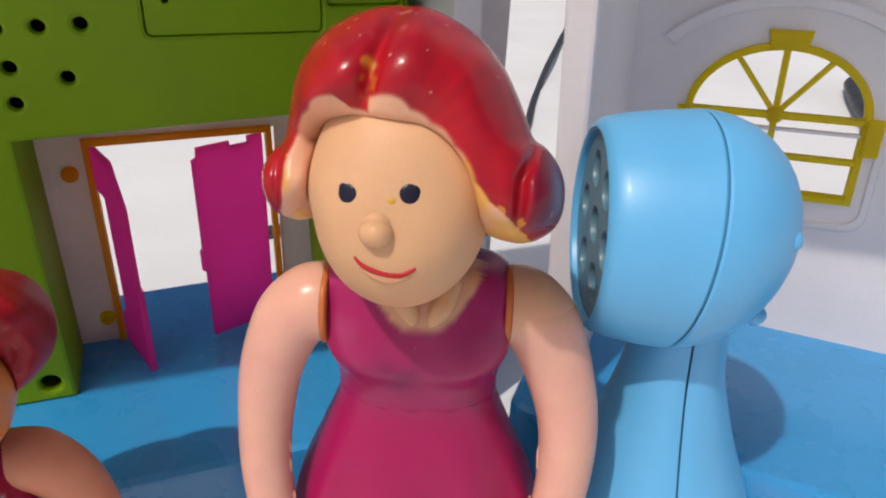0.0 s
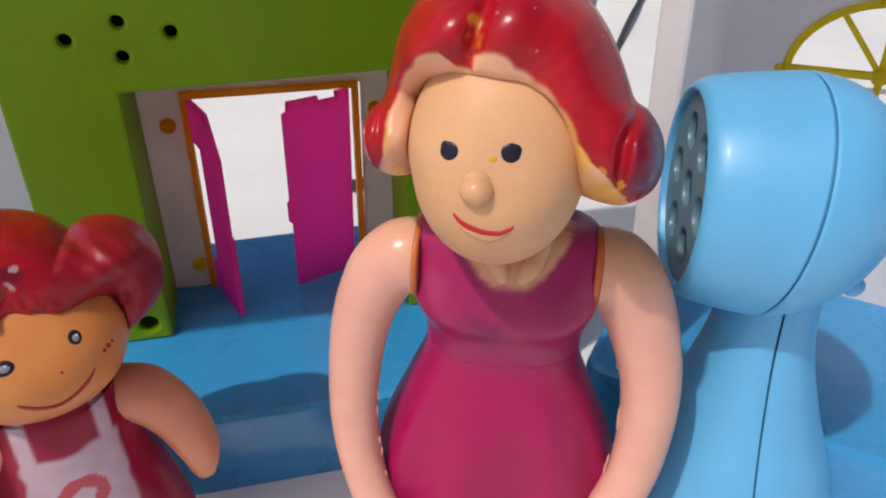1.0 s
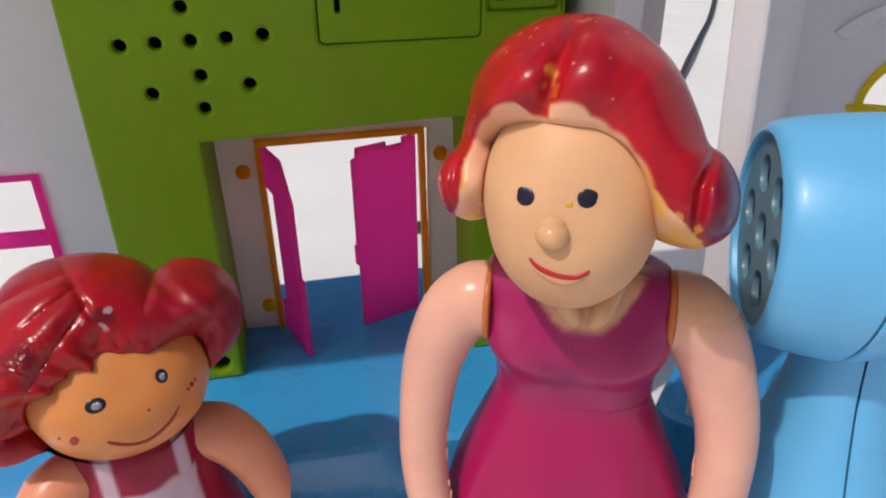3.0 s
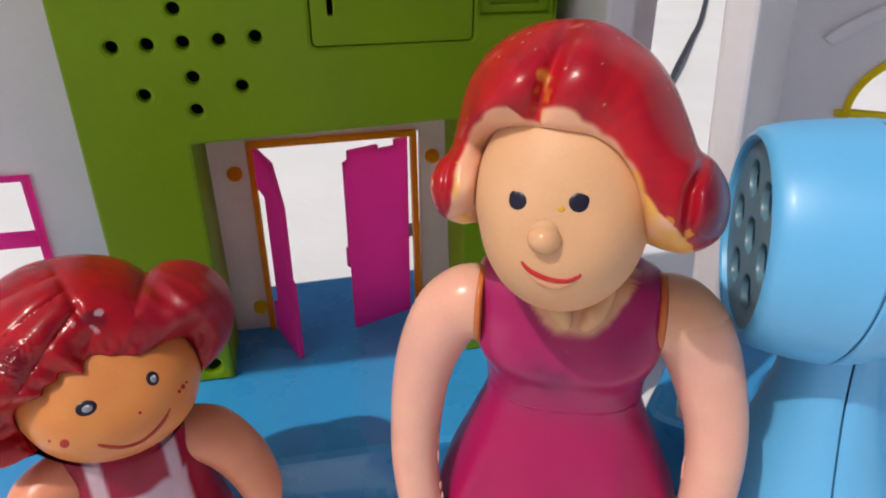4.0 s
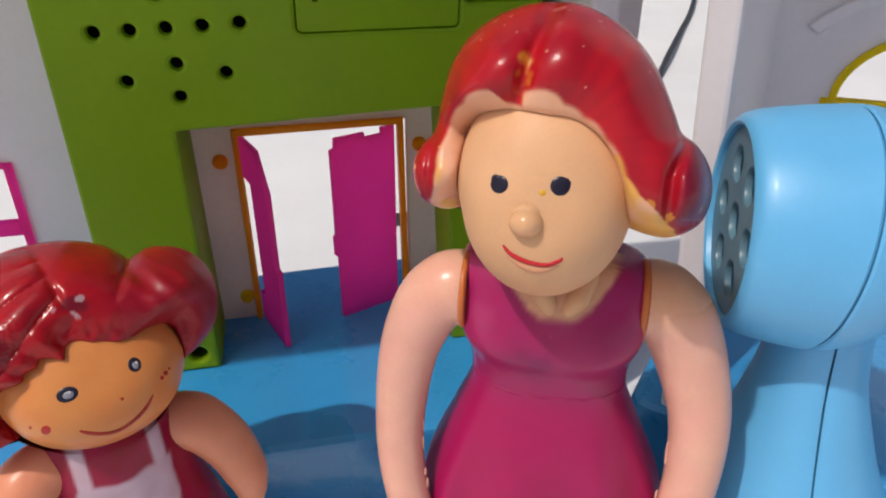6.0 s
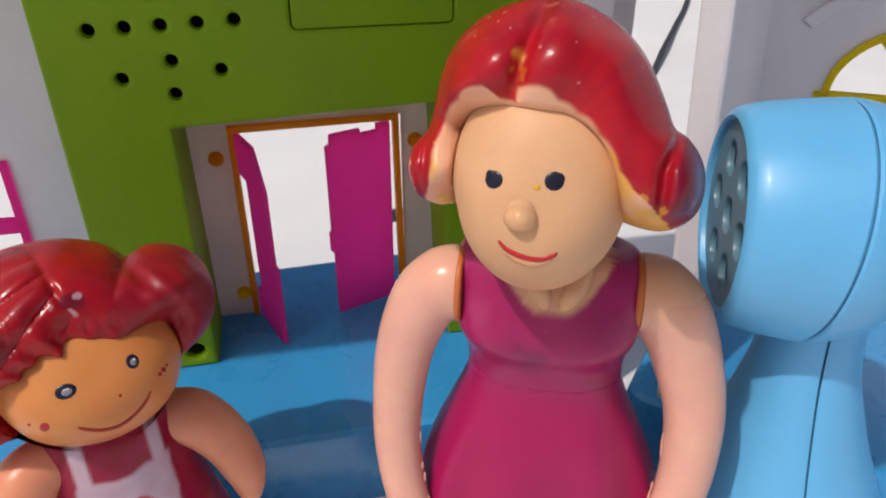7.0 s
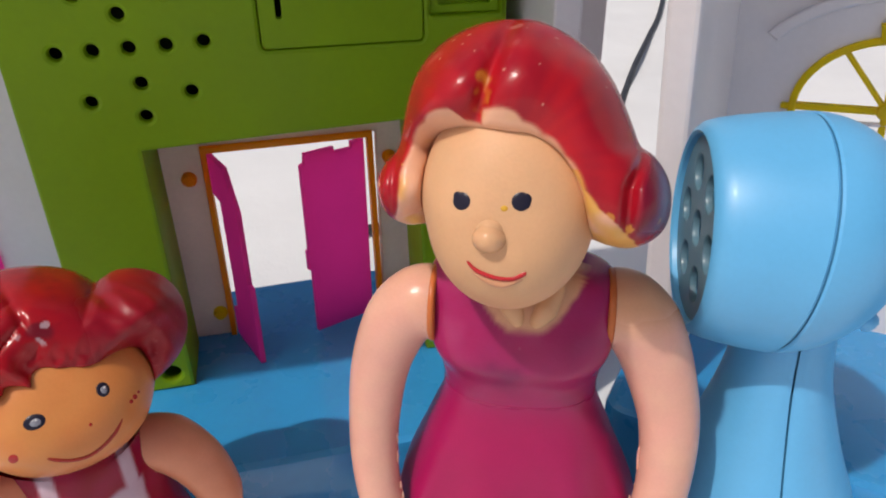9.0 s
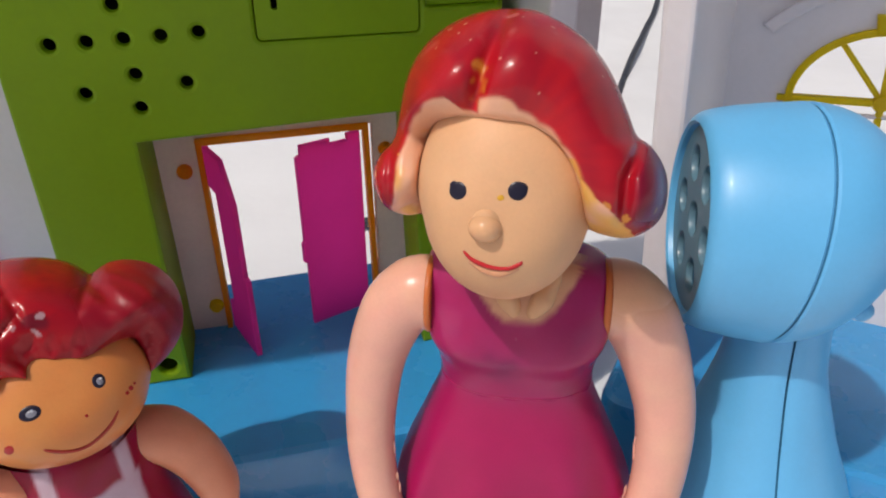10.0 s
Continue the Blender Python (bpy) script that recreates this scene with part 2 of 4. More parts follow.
# ---- ground: white cloth that goes on to the horizon ----
def ground():
    bm = bmesh.new()
    k, near = 60, 0.8
    ticks = [-40.0, -12.0, -3.0, -1.4] + [-near + 2 * near * i / k for i in range(k + 1)] + [1.4, 3.0, 12.0, 40.0]
    rows = []
    for y in ticks:
        row = []
        for x in ticks:
            z = 0.0
            if abs(x) < near and abs(y) < near:
                far = max(0.0, min(1.0, (Vector((x - 0.05, y - 0.14)).length - 0.17) / 0.1))
                z = 0.004 * far * (noise.noise(Vector((x * 7, y * 7, 3))) + 0.5 * noise.noise(Vector((x * 19, y * 19, 8))))
            row.append(bm.verts.new((x, y, z)))
        rows.append(row)
    for a, b in zip(rows, rows[1:]):
        for i in range(len(ticks) - 1):
            bm.faces.new((a[i], a[i + 1], b[i + 1], b[i])).smooth = True
    ob = mesh_object("ground", bm, M_CLOTH)
    return tagged(ob, "sunlit white cloth spread out under the toys", "ground", kind="structure")


ground()
BASE = 0.021


# ---- toy house with the green panel and the pink double door ----
def toy_house():
    house = thing("toy_house", Matrix(), "white toy house, blue base, green front panel, open pink doors", "toy house")
    far = [(0.07 - 0.18 * i / 24, 0.2095 - 0.9 * (0.07 - 0.18 * i / 24 - 0.03) ** 2) for i in range(25)]
    base = [(-0.125, 0.129), (0.068, 0.129), (0.0735, 0.131), (0.076, 0.136), (0.076, 0.198)] + [p for p in far if p[0] < 0.069] + [(-0.125, 0.19)]
    part("base", slab(base, 0.0, BASE, 0.0022), M_BLUE, house, "bright blue plastic base with rounded edge")
    # Slab out of view, added to keep the sun off walls and panel.
    part("unseen_upper_floor", slab(rect(-0.125, 0.076, 0.124, 0.191, 0.005), 0.1505, 0.1545, 0.0010), M_WHITE, house, "plain white plastic upper floor, unseen, added to shade the rooms")
    # back wall with the doorway and the window
    wall = [(-0.13, BASE - 0.001), (-0.0225, BASE - 0.001), (-0.0225, 0.0900), (0.0500, 0.0900), (0.0500, BASE - 0.001), (0.0975, BASE - 0.001), (0.0975, 0.150), (-0.13, 0.150)]
    part("back_wall", plate(wall, [rect(-0.104, -0.0615, 0.030, 0.0705)], 0.186, 0.189, 0.0004), M_WHITE, house, "white plastic wall in shade")
    part("side_wall", box(0.0665, 0.0728, 0.146, 0.1856, BASE, 0.150, 0.0008), M_WHITE, house)
    for z in (0.050, 0.0595):
        part("hinge", lathe([(0, 0), (0, 0.0026), (0.0006, 0.0031), (0.0078, 0.0031), (0.0084, 0.0026), (0.0084, 0)], 24), M_WHITE, house, "", Matrix.Translation((0.0752, 0.1490, z)) @ pose(0, 0, 0, 0, -90, 0))
    part("door_panel", plate([(-0.0245, BASE), (-0.0085, BASE), (-0.0085, 0.0765), (0.0345, 0.0765), (0.0345, BASE), (0.052, BASE), (0.052, 0.092), (-0.0245, 0.092)], [], 0.1835, 0.1858, 0.0005), M_PANEL, house, "milky white door surround")
    frame_out = [(-0.0092, BASE), (-0.0078, BASE), (-0.0078, 0.0750), (0.0322, 0.0755), (0.0328, BASE), (0.0342, BASE), (0.0336, 0.0771), (-0.0092, 0.0767)]
    part("door_frame", plate(frame_out, [], 0.1822, 0.1864, 0.0003), M_ORANGE, house, "orange door frame")
    for x, z in ((-0.0128, 0.0685), (-0.0112, 0.0285), (0.0378, 0.0695), (0.0392, 0.0305)):
        bm = lathe([(0, 0.0), (0, 0.0014), (0.0012, 0.0019), (0.0022, 0.0019), (0.0022, 0.0)], 20)
        part("stud", bm, M_ORANGE if z > 0.05 else M_YELLOW, house, "", Matrix.Translation((x, 0.1815, z)) @ pose(0, 0, 0, 0, 0, 90))
    # door leaves, hinged at the frame and swung open to the front
    leaf_l = [(0.0022, 0.0008), (0.0195, 0.0008), (0.0195, 0.0235), (0.0178, 0.0240), (0.0178, 0.0440), (0.0120, 0.0535), (0.0004, 0.0535), (0.0004, 0.0430), (0.0060, 0.0425), (0.0060, 0.0100), (0.0022, 0.0095)]
    bm = plate(leaf_l, [], -0.0006, 0.0008, 0.0003)
    part("door_leaf", bm, M_PINK, house, "glossy pink door leaf standing open", Matrix.Translation((-0.0076, 0.1845, BASE)) @ pose(0, 0, 0, 0, 0, -70))
    leaf_r = [(-0.0012, 0.0010), (-0.0008, 0.0538), (-0.0045, 0.0538), (-0.0045, 0.0522), (-0.0095, 0.0522), (-0.0095, 0.0535), (-0.0178, 0.0535), (-0.0180, 0.0510), (-0.0192, 0.0505), (-0.0192, 0.0270), (-0.0198, 0.0265), (-0.0198, 0.0210), (-0.0188, 0.0205), (-0.0188, 0.0010)]
    bm = plate(leaf_r, [], -0.0006, 0.0008, 0.0003)
    part("door_leaf", bm, M_PINK, house, "glossy pink door leaf standing open", Matrix.Translation((0.0320, 0.1845, BASE)) @ pose(0, 0, 0, 0, 0, 22))
    # pink window
    win = thing("window", Matrix(), "", "")
    win.parent = house
    part("window_frame", plate(rect(-0.1045, -0.0610, 0.0290, 0.0712), [rect(-0.1025, -0.0628, 0.0310, 0.0700)], 0.1845, 0.1880, 0.0003), M_PINK, win)
    part("glazing_bar", box(-0.1022, -0.0630, 0.1850, 0.1875, 0.0520, 0.0558, 0.0003), M_PINK, win)
    part("glazing_bar", box(-0.0850, -0.0825, 0.1852, 0.1873, 0.0312, 0.0697, 0.0003), M_PINK, win)
    return house


def sound_panel(house):
    """The green box in front of the back wall, with sound holes, a hatch and two legs."""
    F, B = 0.162, 0.1815
    out = [(-0.0405, BASE), (-0.0180, BASE), (-0.0185, 0.0842), (0.0405, 0.0862), (0.0425, BASE), (0.0620, BASE), (0.0620, 0.140), (-0.0412, 0.140)]
    centres = [(-0.0306, 0.1055), (-0.0238, 0.1057), (-0.0169, 0.1059), (-0.0098, 0.1061), (-0.0025, 0.1064), (-0.0160, 0.0987), (-0.0262, 0.0955),
               (-0.0064, 0.0964), (-0.0163, 0.0918), (-0.0177, 0.1125), (-0.0250, 0.1165), (-0.0085, 0.1165), (-0.0175, 0.1200)]
    holes = [circle(x, z, 0.00128) for x, z in centres] + [circle(-0.0230, 0.0257, 0.0022)]
    hatch = rect(0.0088, 0.0432, 0.1038, 0.1370, 0.0012)
    notch = rect(0.0448, 0.0605, 0.1088, 0.1370, 0.0006)
    panel = part("sound_panel", plate(out, holes + [hatch, notch], F, F + 0.0022, 0.0009), M_GREEN, house, "lime green plastic front panel with round sound holes")
    inner = offset_loop(ccw(out), 0.0016)
    part("rim", plate(out, [inner], F + 0.0024, B, 0.0002), M_GREEN, panel)
    # Near-black sheet in the cavity stands in for the shade behind the holes.
    part("shade_backing", plate(inner, [], F + 0.0105, F + 0.0115, 0.0), M_DARK, panel)
    slot = rect(0.0124, 0.0136, 0.1100, 0.1180, 0.0004)
    part("hatch", plate(rect(0.00895, 0.04305, 0.10395, 0.13685, 0.0011), [slot], F + 0.0001, F + 0.0022, 0.00025), M_GREEN, panel, "battery hatch with a slot")
    part("recess", plate(rect(0.0449, 0.0604, 0.1089, 0.1369, 0.0005), [rect(0.047, 0.0585, 0.1108, 0.134, 0.0004)], F + 0.0016, F + 0.0030, 0.0003), M_GREEN, panel)
    part("recess", plate(rect(0.0468, 0.0587, 0.1106, 0.1342), [], F + 0.0034, F + 0.0040, 0.0), M_GREEN, panel)


# ---- second house part with the yellow arched window ----
def toy_house_wing():
    ang = -41.0
    wing = thing("toy_house_wing", pose(0.1310, 0.1686, 0, 0, 0, ang), "white toy house wing, blue base, yellow arched window", "toy house")
    base = rect(-0.0140, 0.15, -0.0645, 0.014, 0.006)
    part("base", slab(base, 0.0, BASE, 0.0022), M_BLUE, wing, "bright blue plastic base with rounded corner")
    lean = Matrix.Translation((0.036, 0, BASE)) @ pose(0, 0, 0, 0, -3.2, 0) @ Matrix.Translation((-0.036, 0, -BASE))
    cx, spring, r, flat = 0.0363, 0.0830, 0.0218, 0.82
    arch = [(cx - r, 0.0615), (cx + r, 0.0615)] + [(cx + r * math.cos(radians(a)), spring + r * flat * math.sin(radians(a))) for a in range(0, 181, 6)]
    part("window_wall", plate(rect(-0.002, 0.15, BASE - 0.004, 0.155), [arch], 0, 0.003, 0.0004), M_WHITE, wing, "white plastic wall in shade", lean)
    part("side_wall", box(-0.0065, -0.0003, -0.0615, 0.003, BASE - 0.003, 0.155, 0.0010), M_WHITE, wing, "", lean)
    # Unseen slab here too, put in to shade the window wall.
    part("unseen_upper_floor", slab(rect(-0.0140, 0.15, -0.0645, 0.014, 0.006), 0.1556, 0.1596, 0.0010), M_WHITE, wing, "plain white plastic upper floor, unseen, added to shade the wing", lean)
    # raised moulding over the arch
    band = [(cx + 0.0372 * math.cos(radians(a)), spring + 0.0296 * math.sin(radians(a))) for a in range(38, 143, 4)]
    band += [(cx + 0.0340 * math.cos(radians(a)), spring + 0.0264 * math.sin(radians(a))) for a in range(142, 37, -4)]
    part("arch_moulding", plate(band, [], -0.0016, 0.0002, 0.0006), M_WHITE, wing, "", lean)
    low = rect(cx - 0.0265, cx + 0.0265, 0.0535, 0.0800, 0.005)
    lowin = rect(cx - 0.0245, cx + 0.0245, 0.0555, 0.0790, 0.004)
    part("moulding", plate(low, [lowin], -0.0008, 0.0002, 0.0004), M_WHITE, wing, "", lean)
    win = thing("window", lean, "", "")
    win.parent = wing

    def ring(ro):
        return [(cx - ro, 0.0612 + (r - ro)), (cx + ro, 0.0612 + (r - ro))] + [(cx + ro * math.cos(radians(a)), spring + (ro - r * (1 - flat)) * math.sin(radians(a))) for a in range(0, 181, 6)]
    part("window_frame", plate(ring(r + 0.0002), [ring(r - 0.0016)], -0.0012, 0.0022, 0.0004), M_YELLOW, win, "yellow plastic arched frame")
    part("glazing_bar", box(cx - r - 0.002, cx + r + 0.001, -0.0010, 0.0018, spring - 0.0009, spring + 0.0007, 0.0003), M_YELLOW, win)
    part("glazing_bar", box(cx - r + 0.0015, cx + r - 0.0015, -0.0009, 0.0017, 0.0716, 0.0730, 0.0003), M_YELLOW, win)
    part("glazing_bar", box(cx - 0.0008, cx + 0.0008, -0.0008, 0.0016, 0.0615, spring + r * flat - 0.001, 0.0003), M_YELLOW, win)
    for a in (-38, 38):
        part("glazing_bar", box(-0.0006, 0.0006, -0.0007, 0.0015, 0, r * 0.9 - 0.001, 0.0003), M_YELLOW, win, "", Matrix.Translation((cx, 0, spring)) @ pose(0, 0, 0, 0, a, 0))
    part("hub", lathe([(0, 0), (0, 0.0018), (0.001, 0.0022), (0.0025, 0.0022), (0.0025, 0)], 20), M_YELLOW, win, "", Matrix.Translation((cx, -0.0014, spring)) @ pose(0, 0, 0, 0, 0, 90))
    part("keystone", plate([(cx - 0.0042, spring + r * flat - 0.0012), (cx + 0.0042, spring + r * flat - 0.0012), (cx + 0.0050, spring + r * flat + 0.0032), (cx - 0.0050, spring + r * flat + 0.0032)], [], -0.0022, 0.0004, 0.0006), M_YELLOW, win)
    part("hinge_tab", box(cx + r - 0.001, cx + r + 0.0032, -0.0020, 0.0004, 0.0745, 0.0840, 0.0006), M_YELLOW, win)
    return wing


# ---- the light blue toy microphone ----
def toy_microphone():
    mic = thing("toy_microphone", pose(0.0970, 0.0910, 0, 0, 0, MIC_YAW), "light blue plastic toy microphone with a round perforated head", "toy microphone")
    head = Matrix.Translation(MIC_HEAD) @ pose(0, 0, 0, 0, MIC_TILT, MIC_TURN) @ Matrix.Translation((-MIC_SPLIT, 0, 0))
    # x runs from the grille to the back of the head; the split between the shells leans towards the foot
    def leaning(profile):
        bm = lathe(profile, 72)
        for v in bm.verts:
            v.co.x += MIC_LEAN * v.co.z * step(0.002, MIC_SPLIT, v.co.x)
        return bm
    f = MIC_SPLIT
    front = [(0.0016, 0.0158), (0.0004, 0.0161), (0.0000, 0.0166), (0.0003, 0.0173), (0.0012, 0.0181), (0.0030, 0.0187), (0.0060, 0.0193), (0.0095, 0.0198), (f - 0.0006, 0.0203), (f - 0.0002, 0.0200)]
    body = part("head_shell", leaning(front), M_MIC, mic, "", head)
    back = [(f + 0.0001, 0.0200), (f + 0.0005, 0.0203)] + [(f + 0.0185 * math.sin(radians(a)), 0.0203 * math.cos(radians(a))) for a in range(8, 85, 7)] + [(f + 0.0185, 0.0)]
    cap = part("head_back", leaning(back), M_MIC, mic, "", head)
    part("seam", leaning([(f - 0.0014, 0.0198), (f + 0.0014, 0.0198)]), M_MICDARK, mic, "", head)
    for a, e in ((-38, 14), (-38, -30)):
        way = Vector((math.cos(radians(a)) * math.cos(radians(e)), math.sin(radians(a)) * math.cos(radians(e)), math.sin(radians(e))))
        at = Vector((f + 0.0182 * way.x, 0.0200 * way.y, 0.0200 * way.z))
        part("button", lathe([(0.0014, 0.0), (0.0012, 0.0010), (0.0006, 0.0016), (-0.0008, 0.0019), (-0.0030, 0.0019)], 18), M_MIC, cap, "", Matrix.Translation(at) @ way.to_track_quat("X", "Z").to_matrix().to_4x4())
    # grille: a disc with a ring of holes
    holes = [circle(0.0097 * math.cos(radians(a)), 0.0097 * math.sin(radians(a)), 0.0030, 24) for a in range(0, 360, 60)]
    holes += [circle(0, 0, 0.0030, 24)]
    part("grille", plate(circle(0, 0, 0.0160, 60), holes, 0.0, 0.0012, 0.0004), M_GRILLE, body, "grey perforated grille", pose(0.0012, 0, 0, 0, 0, -90))
    part("grille_back", lathe([(0.0045, 0.0), (0.0045, 0.0162), (0.0055, 0.0162), (0.0055, 0)], 40), M_MIC, body)
    # handle: two half shells, wider towards the foot
    rows = [(0.0, 0.0240, 0.0230), (0.015, 0.0215, 0.0206), (0.030, 0.0176, 0.0170), (0.040, 0.0138, 0.0134), (0.050, 0.0106, 0.0106), (0.056, 0.0091, 0.0093), (0.062, 0.0084, 0.0087), (0.070, 0.0082, 0.0086), (0.078, 0.0082, 0.0086)]

    def half(sign):
        bm = bmesh.new()
        rings = []
        for j in range(41):
            z = 0.0735 * j / 40
            a, b = lerp_table(rows, z)
            c = Vector((MIC_NECK[0], MIC_NECK[1], 0)) * (z / 0.0735) + Vector((MIC_FOOT[0], MIC_FOOT[1], 0)) * (1 - z / 0.0735)
            ring = []
            for i in range(25):
                t = radians(-90 + 180 * i / 24)
                e = 0.00035 if i in (0, 24) else 0
                w = Vector((sign * (0.0002 + (a - e) * math.cos(t)), (b - e) * math.sin(t), 0))
                w.rotate(Euler((0, 0, radians(MIC_TURN))))
                ring.append(bm.verts.new((c.x + w.x, c.y + w.y, z)))
            rings.append(ring)
        for p, q in zip(rings, rings[1:]):
            for i in range(24):
                bm.faces.new((p[i], p[i + 1], q[i + 1], q[i])).smooth = True
        bm.faces.new(rings[0])
        bm.faces.new(rings[-1])
        return bm
    core = [Vector((MIC_FOOT[0], MIC_FOOT[1], 0)).lerp(Vector((MIC_NECK[0], MIC_NECK[1], 0)), z / 0.0735) + Vector((0, 0, z)) for z in (0.004, 0.012, 0.024, 0.034, 0.044, 0.053, 0.060, 0.066, 0.072)]
    part("seam", tube(core, [lerp_table(rows, c.z)[1] - 0.0018 for c in core], 48), M_MICDARK, mic)
    part("handle_shell", half(-1), M_MIC, mic)
    part("handle_shell", half(1), M_MIC, mic)
    return mic


MIC_YAW, MIC_TURN, MIC_TILT = -43.0, 21.5, 0.0
MIC_SPLIT, MIC_LEAN = 0.0153, 0.10
MIC_HEAD, MIC_NECK, MIC_FOOT = (-0.0095, 0.0005, 0.0829), (-0.0058, 0.0016, 0.0), (-0.0020, -0.0040, 0.0)


# ---- dolls, each one mesh ----
RED, DRED = (0.46, 0.009, 0.015, 0.22), (0.20, 0.005, 0.020, 0.26)
SKIN, LIP = (0.66, 0.375, 0.20, 0.35), (0.50, 0.02, 0.025, 0.25)
ARM = (0.74, 0.37, 0.30, 0.22)
DRESS, DRESS2 = (0.36, 0.008, 0.088, 0.45), (0.33, 0.020, 0.115, 0.06)
INK, STAIN = (0.012, 0.010, 0.025, 0.4), (0.70, 0.36, 0.03, 0.4)


def face_dot(p, c, r, y_front, color, depth=0.0005, flat=1.0):
    """A painted dot, a thin lens that follows the face."""
    def fn(u, v):
        a, b = 2 * math.pi * u, v
        x, z = c[0] + r * flat * b * math.cos(a), c[1] + r * b * math.sin(a)
        return (x, y_front(x, z) - depth * (1 - b * b) ** 0.5 + 0.00002 + 0.00025 * b ** 6, z)
    p.grid(fn, 20, 6, color, True)


def lin(rows, x):
    """Straight lines through rows of (key, value)."""
    for (a, p), (b, q) in zip(rows, rows[1:]):
        if x <= b:
            return p + (q - p) * max(0.0, min(1.0, (x - a) / (b - a)))
    return rows[-1][1]


def wig(p, outer, inner, proud, front, color, relief, lip=1.0, back=15.0, nu=300, nv=96):
    """Moulded hair round a face that looks along -y: by the angle from the crown the outline, the hairline, and how far the hair stands off the face there and swells beyond, in millimetres."""
    lo, hi = outer[0][0], outer[-1][0]

    def shell(u, v):
        ang = lo + (hi - lo) * u
        ro, ri = lerp_table(outer, ang)[0], lerp_table(inner, ang)[0]
        lift, swell = lerp_table(proud, ang)
        d = lift - 1000 * front(0.001 * ri * math.sin(radians(ang)), 0.001 * ri * math.cos(radians(ang)))
        ro = max(ro, ri + 0.02)
        if v < 0.12:
            r, y, s = ri - 0.5 * (1 - v / 0.12), max(0.0, d - lip - 9.0 * (1 - v / 0.12)), 0.0
        else:
            s = math.sin(0.5 * math.pi * (v - 0.12) / 0.88)
            r = ri + (ro - ri) * s
            edge = max(0.0, 1 - s * (ro - ri) / lip)
            y = d * math.sqrt(max(0.0, 1 - s * s)) + swell * math.sin(math.pi * s ** 0.85) ** 1.8 - lip * (1 - math.sqrt(max(0.0, 1 - edge * edge)))
        x, z = r * math.sin(radians(ang)), r * math.cos(radians(ang))
        y += relief(x, z, ang, s) * math.sqrt(max(0.0, 1 - s ** 4)) * min(1.0, v / 0.12)
        return Vector((x, -y, z)) / 1000

    def behind(u, v):
        ang = -180 + 360 * u
        full = [(-180, outer[0][1] * 0.8)] + outer + [(180, outer[-1][1] * 0.8)]
        r = lerp_table(full, ang)[0] * math.cos(0.5 * math.pi * v)
        return Vector((r * math.sin(radians(ang)), back * math.sin(0.5 * math.pi * v), r * math.cos(radians(ang)))) / 1000
    p.grid(shell, nu, nv, color)
    p.grid(behind, 120, 24, color)


def face(p, c, r, brow, color, full=2.6):
    """A full, softly flattened face, wider and higher at the brow; returns the depth of its front at a place."""
    def size(z):
        w = step(c[2] - 0.004, c[2] + 0.003, z)
        return r[0] + (brow[0] - r[0]) * w, brow[1] if z > c[2] else r[2]

    def front(x, z):
        a, b = size(z)
        k = math.hypot((x - c[0]) / a, (z - c[2]) / b)
        return c[1] - r[1] * max(0.0, 1 - min(1.0, k) ** full) ** (1 / full)

    def fn(u, v):
        a, k = 2 * math.pi * u, math.sin(0.5 * math.pi * min(1.0, 1.4 * v))
        tall = brow[1] if math.sin(a) > 0 else r[2]
        z = c[2] + tall * k * math.sin(a)
        x = c[0] + size(z)[0] * k * math.cos(a)
        if v < 1 / 1.4:
            return (x, front(x, z), z)
        b = 0.5 * math.pi * (v - 1 / 1.4) * 3.5
        z = c[2] + tall * math.sin(a)
        return (c[0] + size(z)[0] * math.cos(a) * math.cos(b), c[1] + 0.8 * r[1] * math.sin(b), c[2] + (z - c[2]) * math.cos(b))
    p.grid(fn, 96, 84, color, True)
    return front


